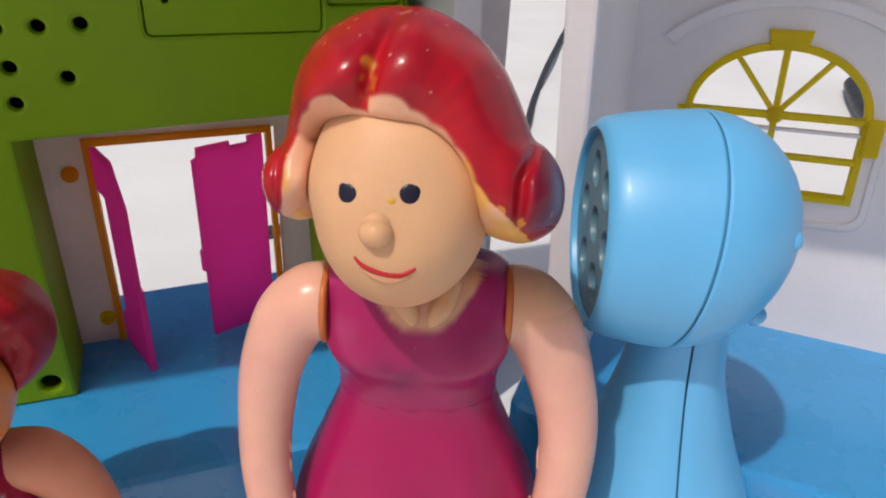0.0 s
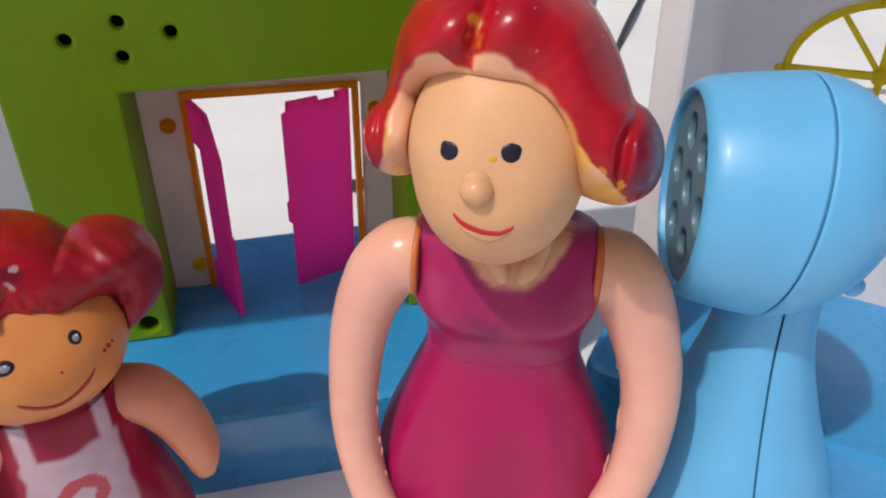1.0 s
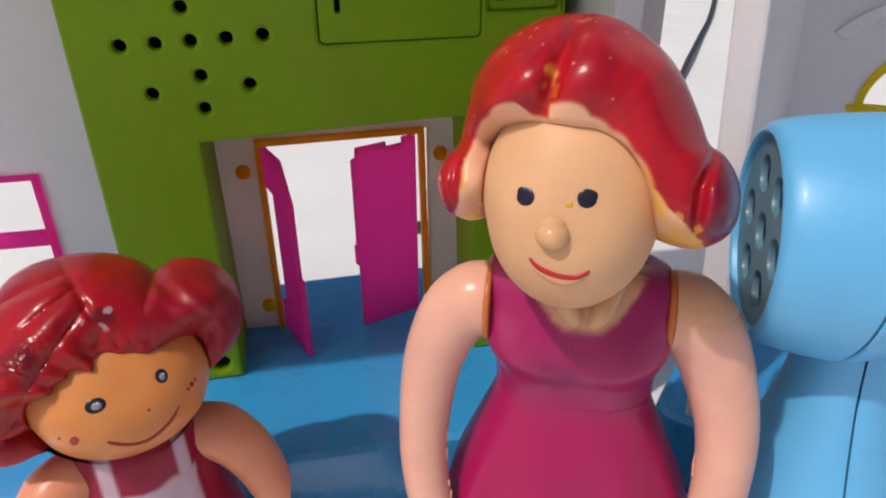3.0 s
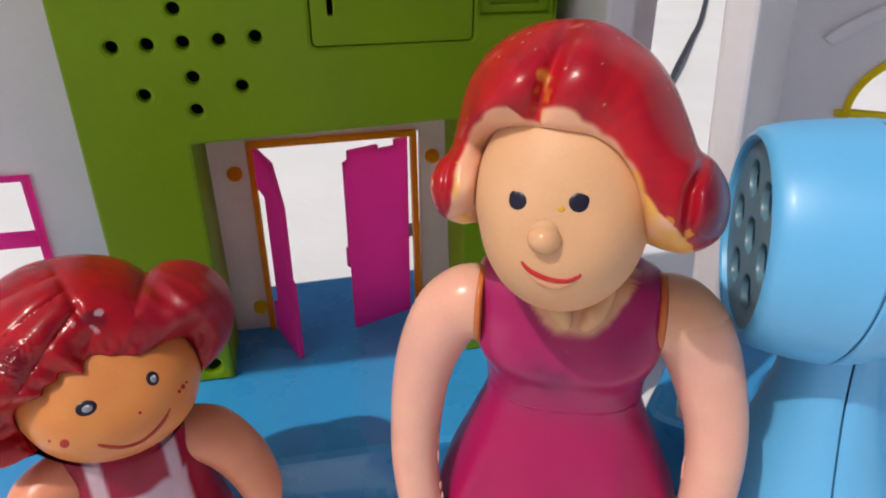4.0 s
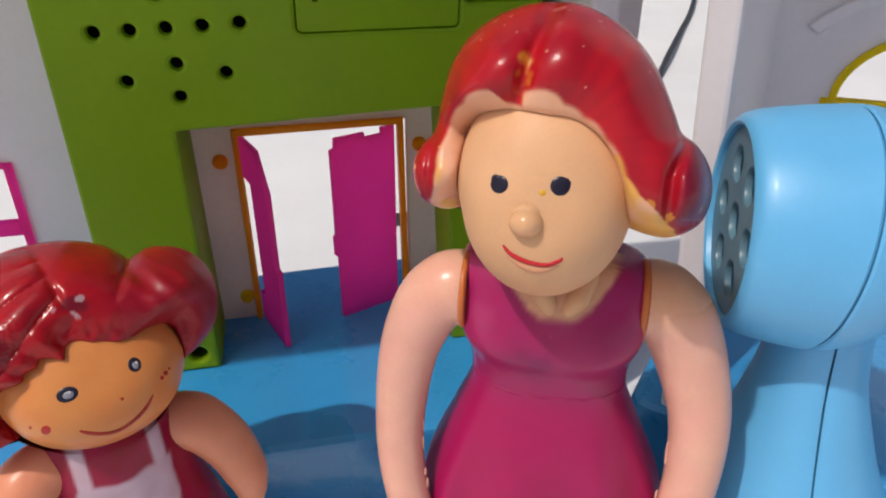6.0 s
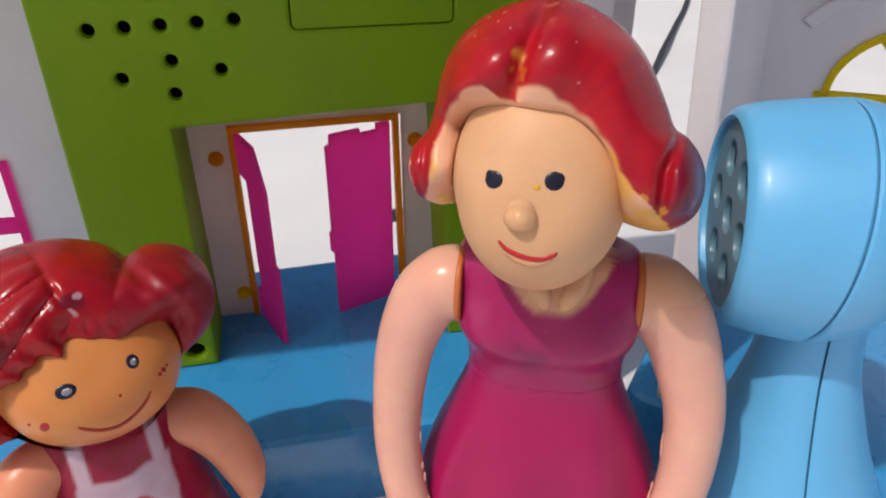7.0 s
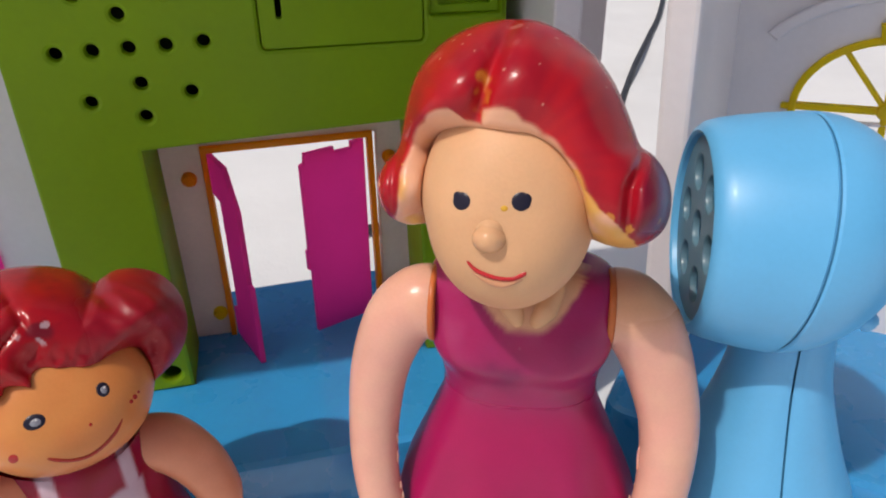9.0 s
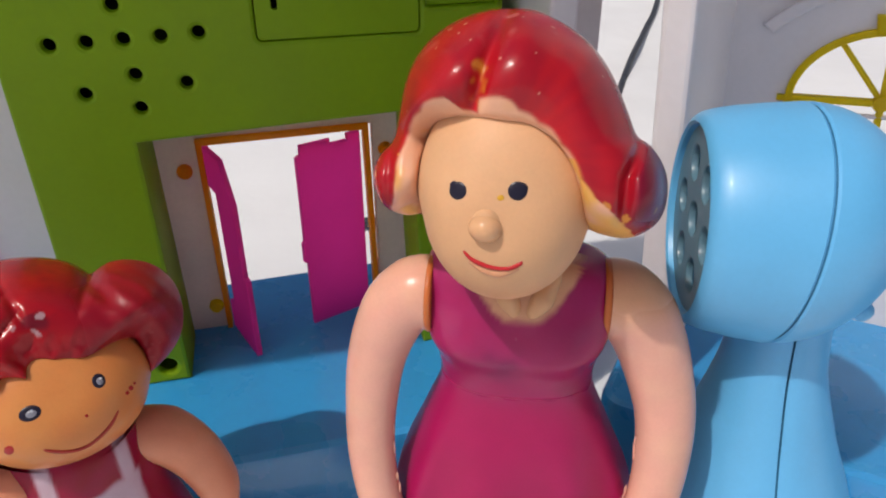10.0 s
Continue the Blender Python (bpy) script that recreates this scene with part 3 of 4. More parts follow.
def woman_doll():
    p = Paint()

    def skin(q):
        s = noise.noise(q * 300) * 0.5 + 0.5
        return mix(SKIN[:3] + (0.75,), (0.70, 0.39, 0.205, 0.85), 0.5 * s)
    front = face(p, (0.0001, 0, -0.0056), (0.0117, 0.0160, 0.0140), (0.0126, 0.0180), skin)
    # a short round nose
    nx, nz = -0.0020, -0.0089
    ny = front(nx, nz)
    p.ball((nx, ny + 0.0002, nz), (0.0021, 0.0023, 0.0018), lambda q: skin(q)[:3] + (0.14,), 36, 28)
    p.ball((nx + 0.0001, ny + 0.0008, nz + 0.0009), (0.0019, 0.0019, 0.0017), skin, 30, 24)
    # eyes and mouth, painted
    face_dot(p, (-0.0056, -0.0045), 0.00142, front, INK, 0.00014, 1.0)
    face_dot(p, (-0.0061, -0.0039), 0.00072, front, INK, 0.00014, 1.0)
    face_dot(p, (0.0017, -0.0042), 0.00148, front, INK, 0.00014, 1.02)
    face_dot(p, (0.0022, -0.0039), 0.00095, front, INK, 0.00014, 1.0)
    face_dot(p, (-0.0003, -0.0051), 0.0005, front, STAIN, 0.0001, 1.2)
    upper = [(-0.0045, -0.0120), (-0.0037, -0.0128), (-0.0024, -0.0134), (-0.0008, -0.0138), (0.0010, -0.0138), (0.0023, -0.0132), (0.0026, -0.0129)]
    p.add(tube([(x, front(x, z) + 0.00015, z) for x, z in upper], [0.00024, 0.00036, 0.00040, 0.00036, 0.00036, 0.00036, 0.00024], 10), LIP)
    lower = [(-0.0038, -0.0133), (-0.0020, -0.0142), (0.0000, -0.0146), (0.0022, -0.0138)]
    p.add(tube([(x, front(x, z) + 0.00025, z) for x, z in lower], [0.0003, 0.00055, 0.0006, 0.0003], 10), mix(skin(Vector((0, 0, 0))), LIP, 0.22))

    # hair: two lobes from a parting, that fall to both sides and flip out
    outer = [(-124.6, 14.6), (-121.6, 16.7), (-114, 18.8), (-106, 19.4), (-98.6, 19.3), (-91, 18.3), (-84, 16.7), (-75, 16.5), (-63, 17.2), (-49, 18.6), (-37, 19.6), (-25, 20.1), (-5, 20.3), (7, 20.2), (19, 19.6),
             (34, 18.8), (47, 18.0), (59, 17.4), (71, 17.3), (78, 17.7), (83, 19.3), (91, 21.1), (98, 22.0), (107, 22.4), (113.6, 21.8), (121.7, 19.6), (126.3, 16.9), (128.8, 15.1)]
    inner = [(-124.6, 14.5), (-109, 12.5), (-94, 11.7), (-77, 11.3), (-66, 10.3), (-57, 8.5), (-39, 5.8), (-5, 4.2), (39, 4.8), (68, 6.1), (92, 7.8), (110, 9.8), (124.7, 12.6), (128.8, 15.0)]
    proud = [(-124.6, 1.0, 0.0), (-115, 2.0, 0.5), (-90, 2.0, 1.5), (-65, 1.3, 2.5), (-40, 0.9, 2.6), (0, 0.9, 2.6), (40, 1.0, 2.4), (65, 1.8, 1.8), (90, 2.6, 1.2), (115, 3.0, 0.8), (124, 2.0, 0.3), (128.8, 1.0, 0.0)]
    red = [(-180, 30), (-119.5, 30), (-117.3, 18.4), (-111.7, 15.8), (-100, 14.5), (-87, 13.9), (-72.6, 13.3), (-60.7, 11.9), (-49, 9.9), (-46.5, 7.6), (-36, 6.2), (-27.5, 7.2), (-7.7, 6.7), (13.7, 5.6), (43, 5.4), (76, 6.7), (105, 9.5),
           (113, 11.8), (118, 17.0), (121, 23), (122, 30), (180, 30)]

    def relief(x, z, ang, s):
        part_x = -3.9 + 0.26 * (z - 7.0)
        top = step(3.0, 8.0, z)
        out = -1.7 * math.exp(-((x - part_x) / 1.1) ** 2) * top
        out += 0.9 * math.exp(-((x - part_x + 4.0) / 3.0) ** 2) * top + 0.9 * math.exp(-((x - part_x - 4.2) / 3.2) ** 2) * top
        # the curled ends stand off from the falls of hair by a crease
        out += 1.3 * math.exp(-((x + 18.0) / 2.0) ** 2 - ((z + 3.5) / 4.5) ** 2) - 1.0 * math.exp(-((x + 15.6) / 0.8) ** 2) * step(3.0, 0.0, z) * step(-8.5, -6.0, z)
        crease = 14.6 + 0.45 * max(0.0, z + 2.0)
        out += 2.6 * math.exp(-((x - 18.5) / 3.6) ** 2 - ((z + 4.0) / 5.0) ** 2) - 1.6 * math.exp(-((x - crease) / 0.9) ** 2) * step(5.0, 2.0, z) * step(-9.5, -6.0, z)
        out += 0.22 * math.sin(radians(ang) * 9 + 2.2 * s) * step(0.25, 0.6, s) + 0.10 * noise.noise(Vector((x * 0.25, z * 0.25, 4)))
        return out

    def hair_color(q):
        x, z = q.x * 1000, q.z * 1000
        s = noise.noise(Vector((q.x * 260, q.y * 260, q.z * 90)))
        strand = noise.noise(Vector((math.atan2(x, z) * 9, math.hypot(x, z) * 0.10, 2)))
        # Strand tone varies; the right side is tinted darker, as its shaded side.
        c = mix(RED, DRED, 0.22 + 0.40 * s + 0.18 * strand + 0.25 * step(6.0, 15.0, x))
        # Right curl painted deep maroon to stand for the shade on it.
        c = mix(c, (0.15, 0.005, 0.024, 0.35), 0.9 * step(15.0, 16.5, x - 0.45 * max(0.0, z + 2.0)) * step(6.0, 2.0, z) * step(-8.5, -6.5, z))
        if noise.noise(q * 1300) + 0.3 * noise.noise(q * 170) > 0.80:
            c = mix(c, (0.74, 0.40, 0.30, 0.3), 0.55)
        smear = noise.noise(Vector((q.x * 420, q.y * 300, q.z * 180)) + Vector((7, 1, 3)))
        c = mix(c, (0.60, 0.16, 0.15, 0.45), 0.5 * step(0.25, 0.6, smear) * step(11, 17, z))
        stain = math.hypot(x + 3.4, (z - 9.0) / 2.2) + 1.1 * noise.noise(q * 700)
        c = mix(STAIN, c, 0.45 + 0.55 * step(0.2, 1.0, stain))
        if x < -14 and z < 0 and noise.noise(q * 520 + Vector((3, 0, 0))) > 0.45:
            c = mix(c, STAIN, 0.6)
        if x > 9 and z < -5 and noise.noise(q * 420 + Vector((1, 8, 0))) > 0.5:
            c = mix(c, STAIN, 0.5)
        return c

    def wig_color(q):
        x, z = q.x * 1000, q.z * 1000
        ang, r = math.degrees(math.atan2(x, z)), math.hypot(x, z)
        if q.y > 0.004:
            return hair_color(q)
        n1 = 0.35 * noise.noise(q * 420)
        rim = mix(mix(SKIN, (0.80, 0.42, 0.30, 0.35), 0.55), STAIN, 0.75 * step(0.0, 0.45, noise.noise(q * 260) + (0.35 if x > 6 and z < 0 else -0.25)))
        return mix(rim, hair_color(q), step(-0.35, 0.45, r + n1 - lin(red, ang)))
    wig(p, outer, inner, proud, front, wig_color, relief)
    # the head is bent forward on the neck
    bend = pose(-0.00071, -0.00599, 0.09805, -23.3, 0, 0.7) @ Matrix.Translation((-0.0002, 0, 0.00236))
    p.v = [bend @ q for q in p.v]

    # neck and torso
    p.add(tube([(-0.0005, -0.002, 0.074), (-0.0008, -0.003, 0.083), (-0.0012, -0.004, 0.092)], [0.0062, 0.0052, 0.0056], 24), skin)
    for s in (-1, 1):
        p.add(tube([(0.0024 + s * 0.0014, -0.0088, 0.0768), (0.0026 + s * 0.0026, -0.0084, 0.0790), (0.0024 + s * 0.0044, -0.0064, 0.0820)], [0.0011, 0.0018, 0.0012], 14), skin)
    prof = [(0.003, 0.0260, 0.0190, 0.0030), (0.020, 0.0245, 0.0178, 0.0028), (0.036, 0.0216, 0.0150, 0.0020), (0.048, 0.0169, 0.0124, 0.0018), (0.0560, 0.0137, 0.0098, 0.0017), (0.0595, 0.0130, 0.0092, 0.0017),
            (0.0640, 0.0134, 0.0097, 0.0016), (0.0690, 0.0146, 0.0112, 0.0015), (0.0735, 0.0152, 0.0104, 0.0015), (0.0775, 0.0151, 0.0090, 0.0014), (0.0805, 0.0146, 0.0074, 0.0012), (0.0825, 0.0118, 0.0058, 0.0010), (0.0838, 0.0050, 0.0035, 0.0006)]

    def torso(u, v):
        z = 0.003 + (0.0838 - 0.003) * v
        a, b, c = lerp_table(prof, z)
        th = 2 * math.pi * u
        ex = 0.82 - 0.20 * step(0.064, 0.071, z)
        cx, cy = math.cos(th), math.sin(th)
        x = a * math.copysign(abs(cx) ** ex, cx)
        y = b * math.copysign(abs(cy) ** ex, cy)
        if y < 0:
            bust = math.exp(-((z - 0.0685) / 0.0055) ** 2)
            y -= 0.0005 * bust * (math.exp(-((x - 0.0065 - c) / 0.0042) ** 2) + math.exp(-((x + 0.0065 + c) / 0.0042) ** 2))
        if z < 0.055:
            y += 0.0009 * math.cos(th * 9) * step(0.055, 0.035, z)
        return (c + x, y, z)

    def torso_color(q):
        n1 = noise.noise(q * 350)
        n2 = noise.noise(q * 130 + Vector((5, 2, 9)))
        c = mix(DRESS, DRESS2, step(0.056, 0.062, q.z) * (0.55 + 0.25 * n1))
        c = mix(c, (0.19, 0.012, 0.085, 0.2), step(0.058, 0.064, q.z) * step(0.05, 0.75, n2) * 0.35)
        # The dimple at mid chest is colour only: a patch darkened like shade.
        dimple_shade = (q - Vector((0.0000, -0.0110, 0.0675))).length + 0.002 * n1
        c = mix((0.17, 0.012, 0.085, 0.2), c, 0.45 + 0.55 * step(0.0012, 0.0045, dimple_shade))
        c = mix(c, (0.50, 0.08, 0.20, 0.12), step(0.060, 0.066, q.z) * step(0.10, 0.6, -n2) * 0.40)
        scoop = 0.0750 + 118.0 * max(0.0, abs(q.x - 0.0022) - 0.0008) ** 2 + 0.0005 * n1 + 0.0004 * noise.noise(q * 900)
        if q.y < 0:
            c = mix(c, mix(SKIN, (0.7, 0.3, 0.25, 0.3), 0.2), step(scoop - 0.0005, scoop + 0.0012, q.z))
        side = abs(q.x - 0.0015)
        if q.z > 0.062:
            c = mix(c, (0.78, 0.42, 0.20, 0.3), step(0.0138, 0.0150, side) * 0.9)
        return c
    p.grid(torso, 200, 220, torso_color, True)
    # waist seam
    ring = [torso(i / 40, (0.0600 - 0.003) / 0.0808) for i in range(41)]
    p.add(tube(ring, [0.00010] * 41, 8), DRESS)

    # arms with a flat joint at the shoulder
    def arm_color(q):
        n1 = noise.noise(q * 260)
        c = mix(ARM, (0.74, 0.43, 0.31, 0.3), 0.4 + 0.4 * n1)
        return mix(c, (0.66, 0.34, 0.12, 0.4), step(0.072, 0.080, q.z) * (0.55 if q.x > 0 else 0.15))
    p.add(tube([(-0.0127, -0.0026, 0.0752), (-0.0152, -0.0028, 0.0750), (-0.0186, -0.0036, 0.0720), (-0.0218, -0.0048, 0.0635), (-0.0231, -0.0066, 0.0525), (-0.0228, -0.0088, 0.0430), (-0.0208, -0.0115, 0.0345), (-0.0172, -0.0150, 0.0285), (-0.0128, -0.0178, 0.0268)],
               [0.0062, 0.0062, 0.0057, 0.0050, 0.0044, 0.0041, 0.0038, 0.0035, 0.0024], 28, False), arm_color)
    p.add(tube([(0.0158, -0.0012, 0.0757), (0.0180, -0.0012, 0.0754), (0.0211, -0.0012, 0.0722), (0.0242, -0.0020, 0.0655), (0.0269, -0.0040, 0.0560), (0.0273, -0.0062, 0.0465), (0.0259, -0.0090, 0.0380), (0.0225, -0.0122, 0.0310), (0.0205, -0.0140, 0.0285)],
               [0.0064, 0.0064, 0.0062, 0.0057, 0.0050, 0.0046, 0.0042, 0.0040, 0.0028], 28, False), arm_color)
    for x0, y0, z0, a, w in ((-0.0126, -0.0026, 0.0752, 0.0064, 0.0005), (0.0153, -0.0012, 0.0757, 0.0063, 0.0006)):
        bm = lathe([(-w, 0.0), (-w, a - 0.0002), (-w * 0.5, a), (w * 0.5, a), (w, a - 0.0002), (w, 0.0)], 32)
        p.add(bm, (0.55, 0.15, 0.04, 0.4), Matrix.Translation((x0, y0, z0)))
    # moulding flash along the inner side of the arms
    for i in range(26):
        t = i / 25
        for pts, rr, sx in ((((-0.0218, -0.0048, 0.0635), (-0.0231, -0.0066, 0.0525), (-0.0228, -0.0088, 0.0430), (-0.0208, -0.0115, 0.0345)), 0.0043, 1), (((0.0242, -0.0020, 0.0655), (0.0269, -0.0040, 0.0560), (0.0273, -0.0062, 0.0465), (0.0259, -0.0090, 0.0380)), 0.0049, -1)):
            k = min(2, int(t * 3))
            q = Vector(pts[k]).lerp(Vector(pts[k + 1]), t * 3 - k)
            big = random.random()
            if big > 0.80:
                p.ball((q.x + sx * rr * 0.95, q.y - 0.0006, q.z), (0.00022, 0.00025, 0.0009 + 0.0060 * (big - 0.8)), arm_color, 10, 8)
    # shoes under the hem
    for s in (-1, 1):
        p.ball((0.002 + s * 0.009, -0.006, 0.0032), (0.0058, 0.0100, 0.0032), (0.30, 0.01, 0.08, 0.4), 24, 14)
    return p.build("doll", pose(0.0440, 0.1010, 0, 0, 0, -22.0), "vinyl doll with parted red hair and a magenta dress", "doll")


def girl_doll():
    p = Paint()
    GSKIN = (0.63, 0.25, 0.072, 0.34)

    def skin(q):
        return mix(GSKIN, (0.62, 0.20, 0.055, 0.4), 0.4 + 0.5 * noise.noise(q * 260))
    front = face(p, (0.0007, 0, 0.0), (0.0131, 0.0145, 0.0101), (0.0142, 0.0150), skin)
    for x, z, lean in ((-0.0033, -0.0007, 1.32), (0.0061, 0.0005, 0.84)):
        face_dot(p, (x, z), 0.00138, front, INK, 0.00014, lean)
        face_dot(p, (x + 0.0001, z - 0.0001), 0.00072, front, (0.24, 0.24, 0.28, 0.2), 0.00028, lean)
        face_dot(p, (x + 0.0003, z + 0.0002), 0.00026, front, (0.6, 0.6, 0.62, 0.2), 0.00036, 1.0)
    for x, z, r in ((-0.0072, -0.0046, 0.00085), (0.0100, -0.0021, 0.0005), (0.0093, -0.0026, 0.0004), (0.0107, -0.0016, 0.0003), (0.0032, -0.0037, 0.0003), (-0.0090, -0.0036, 0.0003)):
        face_dot(p, (x, z), r, front, (0.40, 0.015, 0.015, 0.3), 0.00012)
    smile = [(-0.0031, -0.0062), (-0.0022, -0.0068), (-0.0002, -0.0077), (0.0020, -0.0079), (0.0041, -0.0072), (0.0060, -0.0060), (0.0073, -0.0046)]
    p.add(tube([(x, front(x, z) + 0.00012, z) for x, z in smile], [0.00022] + [0.00036] * 5 + [0.00018], 10), (0.36, 0.03, 0.02, 0.3))

    # hair with a ragged painted fringe, combed in strands from a parting, and two bunches
    outer = [(-112.1, 13.0), (-110, 16.3), (-105.5, 19.3), (-96, 21.6), (-80, 22.8), (-60, 22.0), (-46, 22.6), (-31.5, 23.9), (-24, 24.5), (-16, 24.5), (-7, 24.0), (7, 23.2), (20, 22.2), (27, 21.2), (30.5, 20.7), (33, 21.8), (36, 23.3),
             (43.5, 25.1), (52, 26.0), (60, 25.7), (69, 24.2), (77, 22.1), (83, 19.8), (88, 17.2), (93.5, 14.0)]
    inner = [(-112.1, 12.9), (-95, 12.7), (-80, 12.3), (-72, 9.0), (-64, 8.6), (-55, 7.4), (-46, 7.4), (-38, 6.0), (-31, 4.8), (-18, 5.9), (-5, 6.2), (15, 5.6), (36, 5.9), (48, 6.6), (56, 8.0), (62, 11.4), (67, 13.5), (74, 14.0), (93.5, 13.9)]
    proud = [(-112.1, 0.5, 0.0), (-100, 1.4, 1.0), (-75, 1.6, 1.6), (-45, 1.2, 2.6), (-20, 0.5, 3.0), (15, 0.35, 3.0), (45, 0.35, 2.6), (70, 0.5, 2.0), (85, 0.6, 0.8), (93.5, 0.4, 0.0)]

    def relief(x, z, ang, s):
        fan = math.atan2(z - 21.0, x - 9.0)
        left = step(1.0, -3.0, x + 0.25 * (z - 12.0))
        comb = abs(math.sin(fan * 13.0 + 0.06 * z)) ** 0.6 - 0.62
        out = 1.0 * comb * left * step(0.02, 0.15, s)
        out -= 0.55 * math.exp(-((x + 1.6 + 0.18 * (z - 16)) / 0.7) ** 2) * step(10.0, 12.5, z)
        # bunches swell beyond a crease, lightly combed
        out += 0.14 * math.sin(1.9 * (x + 0.7 * z) + 1.2 * noise.noise(Vector((x * 0.2, z * 0.2, 1)))) * step(6.0, 10.0, x) * step(0.1, 0.4, s)
        out += 2.4 * math.exp(-((x - 16.5) / 5.0) ** 2 - ((z - 9.0) / 6.5) ** 2)
        out -= 1.5 * math.exp(-((x - 9.6 - 0.12 * (18 - z)) / 1.3) ** 2) * step(8.0, 14.0, z)
        out += 1.5 * math.exp(-((x + 18.0) / 4.0) ** 2 - ((z + 2.0) / 6.0) ** 2)
        # torn fringe, thick paint
        out += 0.35 * noise.noise(Vector((x * 0.9, z * 0.9, 2))) * step(0.25, 0.0, s)
        out += 0.40 * noise.noise(Vector((x * 1.6, z * 1.6, 7))) * math.exp(-((x + 10.5) / 3.5) ** 2 - ((z - 8.5) / 2.8) ** 2)
        return out

    def hair_color(q):
        x, z = q.x * 1000, q.z * 1000
        s = noise.noise(Vector((q.x * 220, q.y * 220, q.z * 120)))
        c = mix((0.40, 0.005, 0.010, 0.14), (0.21, 0.003, 0.012, 0.22), 0.35 + 0.6 * s + 0.3 * noise.noise(q * 700))
        # Right half below the crown darkened, shade of the bunch put in the paint.
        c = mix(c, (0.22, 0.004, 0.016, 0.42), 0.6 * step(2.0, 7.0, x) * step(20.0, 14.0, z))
        c = c[:3] + (c[3] + 0.25 * step(9.0, 14.0, x),)
        blot = math.hypot((x - 0.6) / 1.7, z - 11.2) + 1.0 * noise.noise(q * 520)
        c = mix((0.16, 0.006, 0.014, 0.04), c, step(0.9, 1.7, blot))
        chip = noise.noise(q * 640 + Vector((2, 5, 1)))
        c = mix(c, (0.46, 0.33, 0.36, 0.2), 0.75 * step(0.30, 0.42, chip) * step(2.2, 1.4, blot))
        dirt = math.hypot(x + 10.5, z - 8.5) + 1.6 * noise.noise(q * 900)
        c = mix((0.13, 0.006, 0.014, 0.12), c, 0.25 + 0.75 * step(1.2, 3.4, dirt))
        if q.y > 0.002 or x > 14 and noise.noise(q * 1100) > 0.55:
            c = mix(c, (0.45, 0.10, 0.10, 0.4), 0.25)
        return c
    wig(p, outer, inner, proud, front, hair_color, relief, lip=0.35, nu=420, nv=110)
    # the head bends forward and leans to its right shoulder
    bend = pose(0.00050, -0.00074, 0.06249, -35.8, 0, -2.3)
    p.v = [bend @ q for q in p.v]
    heads = len(p.v)

    # body: dress, apron, arms
    p.add(tube([(0.001, 0.0, 0.046), (0.001, -0.001, 0.058)], [0.0065, 0.0060], 24), skin)
    prof = [(0.002, 0.0205, 0.0130), (0.015, 0.0190, 0.0122), (0.028, 0.0160, 0.0110), (0.038, 0.0132, 0.0098), (0.046, 0.0120, 0.0090), (0.0515, 0.0104, 0.0076), (0.0540, 0.0060, 0.0050), (0.0545, 0.002, 0.002)]
    GD, WHITE = (0.27, 0.006, 0.022, 0.2), (0.60, 0.48, 0.56, 0.45)

    def torso(u, v):
        z = 0.002 + 0.0525 * v
        a, b = lerp_table(prof, z)
        th = 2 * math.pi * u
        return (0.001 + a * math.cos(th), b * math.sin(th), z)

    def dress_color(q):
        n1 = noise.noise(q * 300)
        c = mix(GD, (0.34, 0.010, 0.07, 0.3), 0.3 + 0.5 * n1)
        if q.y < 0:
            dx = q.x - 0.001
            bib = step(0.0082, 0.0072, abs(dx) + 0.0008 * n1) * step(0.0450, 0.0435, q.z + 0.0012 * n1)
            straps = step(0.0015, 0.0008, abs(abs(dx) - 0.0062)) * step(0.042, 0.044, q.z)
            c = mix(c, WHITE, max(bib, straps) * (0.85 + 0.15 * n1))
            ring = abs(Vector((dx, (q.z - 0.0345))).length - 0.0030)
            if ring < 0.0012:
                c = mix(c, (0.5, 0.02, 0.04, 0.3), 0.85)
        return c
    p.grid(torso, 160, 150, dress_color, True)

    def arm_color(q):
        return mix((0.78, 0.32, 0.19, 0.4), (0.68, 0.25, 0.13, 0.4), 0.4 + 0.5 * noise.noise(q * 240))
    for s in (-1, 1):
        p.add(tube([(0.001 + s * 0.0092, -0.0005, 0.0466), (0.001 + s * 0.0142, -0.0020, 0.0448), (0.001 + s * 0.0184, -0.0045, 0.0392), (0.001 + s * 0.0206, -0.0068, 0.0320), (0.001 + s * 0.0208, -0.0080, 0.0258)],
                   [0.0050, 0.0055, 0.0050, 0.0042, 0.0024], 26), arm_color)
        bm = lathe([(-0.0003, 0.0), (-0.0003, 0.0049), (0.0003, 0.0049), (0.0003, 0.0)], 26)
        p.add(bm, (0.10, 0.03, 0.01, 0.5), Matrix.Translation((0.001 + s * 0.0104, -0.0009, 0.0462)) @ pose(0, 0, 0, 0, s * 20, 0))
    for q in p.v[heads:]:
        q.x, q.y = 0.95 * q.x, 0.95 * q.y
        z = q.z * 0.970
        q.z = 0.0069 + 0.95 * z if z > 0.02 else z * 1.295
    return p.build("doll", pose(-0.0300, 0.1077, 0, 0, 0, 22.0), "vinyl doll with two red hair bunches and a white apron", "doll")


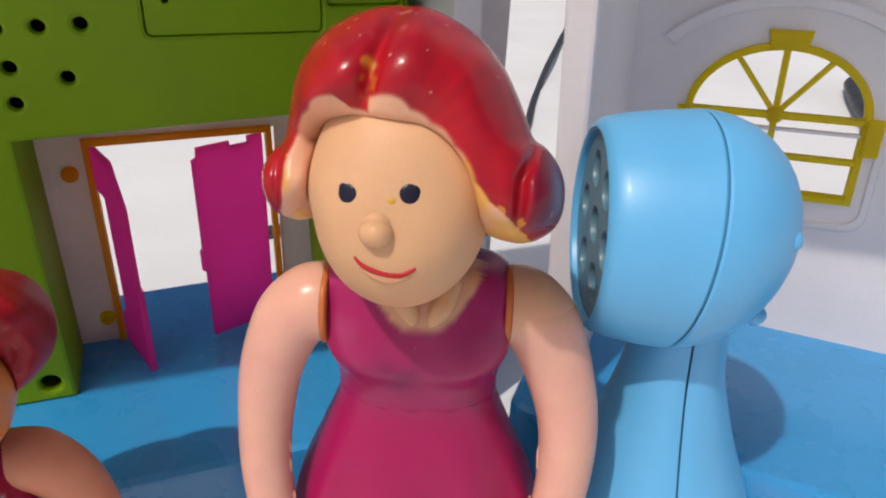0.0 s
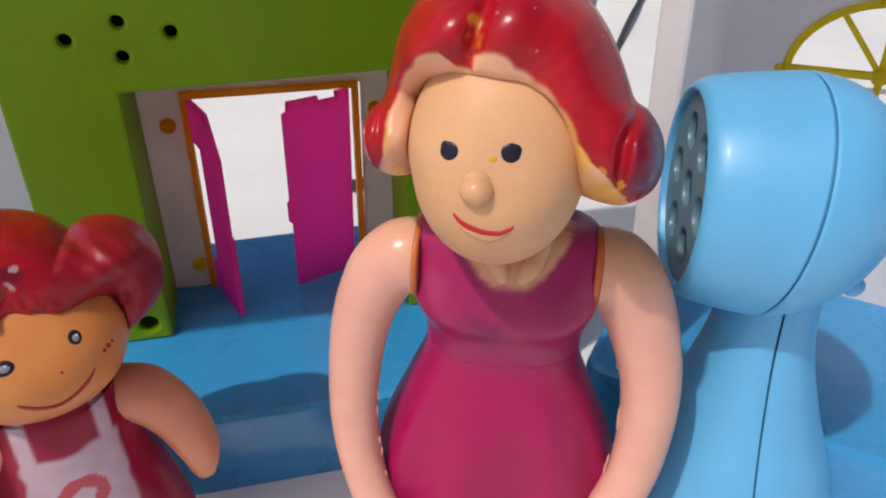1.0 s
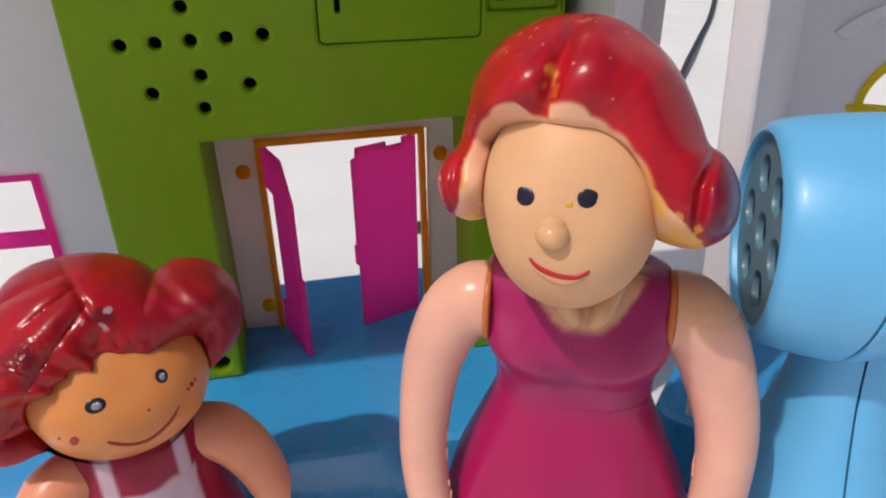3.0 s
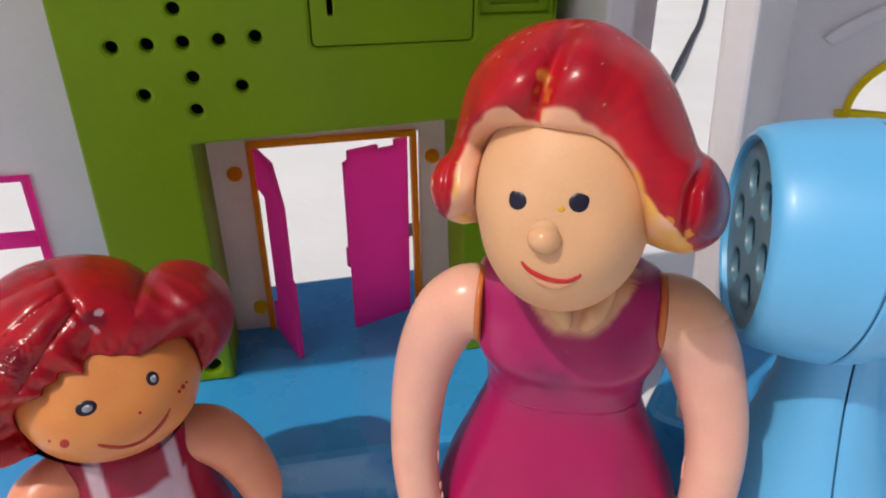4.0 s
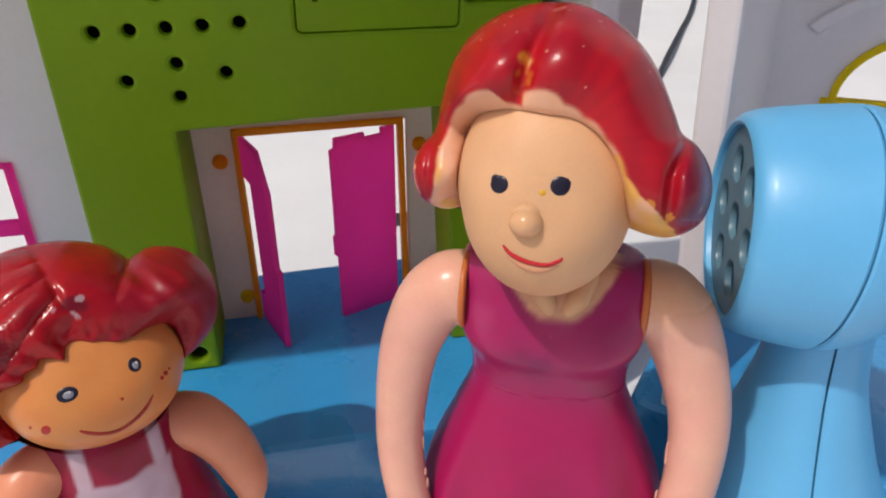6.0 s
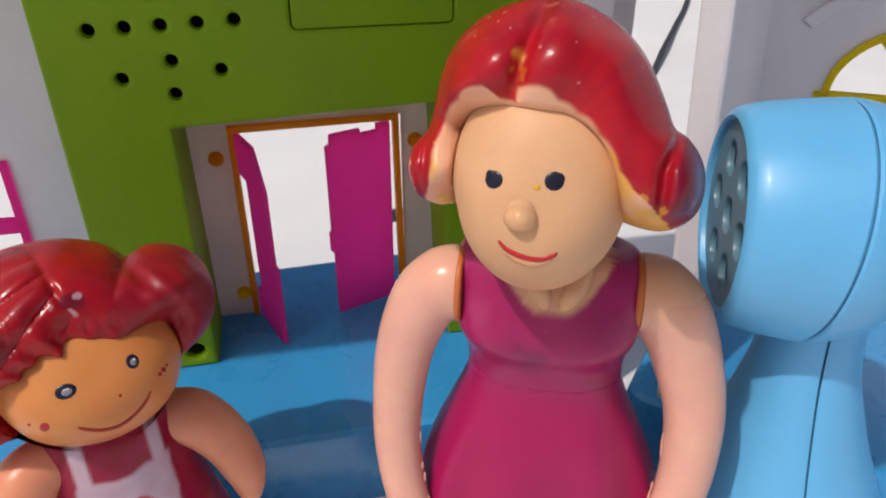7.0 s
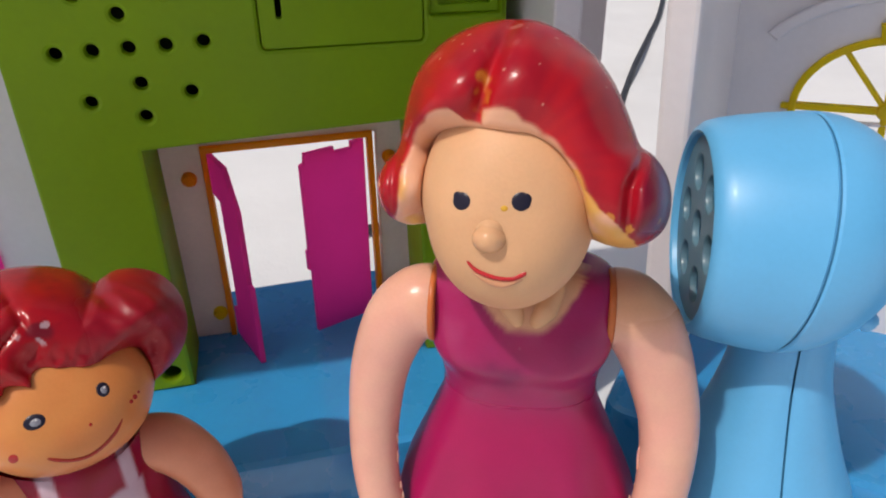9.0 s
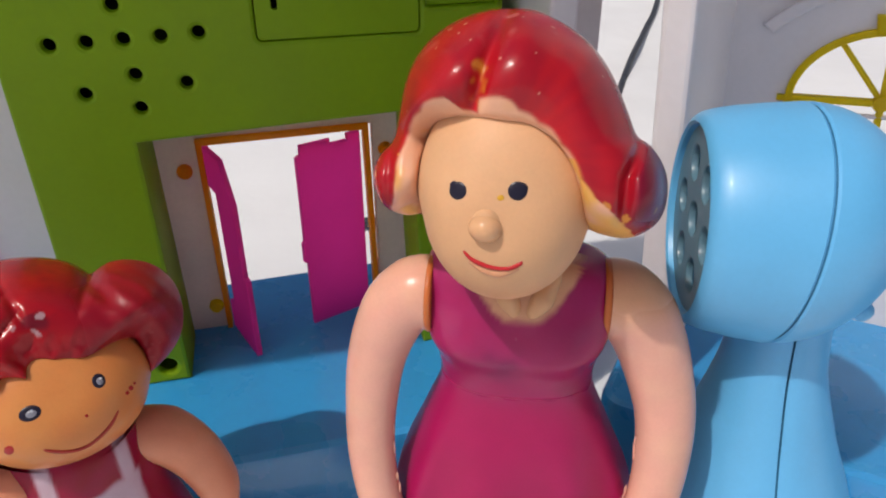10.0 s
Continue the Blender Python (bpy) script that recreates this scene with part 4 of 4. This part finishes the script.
# ---- black cable on the cloth behind ----
def cable():
    pts = [(0.62, 1.05, 0.003), (0.40, 0.68, 0.003), (0.327, 0.567, 0.003), (0.273, 0.486, 0.003), (0.225, 0.410, 0.003), (0.180, 0.338, 0.003), (0.12, 0.285, 0.003), (0.02, 0.27, 0.003)]
    ob = mesh_object("cable", tube(pts, [0.0022] * len(pts), 12), M_BLACK)
    tagged(ob, "black cable lying on the white cloth behind the toys", "cable")
    loop = [(0.400, 0.305, 0.004), (0.426, 0.322, 0.004), (0.458, 0.352, 0.004), (0.484, 0.384, 0.004), (0.476, 0.396, 0.006), (0.450, 0.372, 0.008), (0.420, 0.338, 0.009), (0.402, 0.314, 0.010)]
    ob = mesh_object("cable", tube(loop, [0.0045] * len(loop), 12), M_BLACK)
    tagged(ob, "dark cable end curled into a loop on the cloth", "cable")


house = toy_house()
sound_panel(house)
toy_house_wing()
toy_microphone()
woman_doll()
girl_doll()
cable()
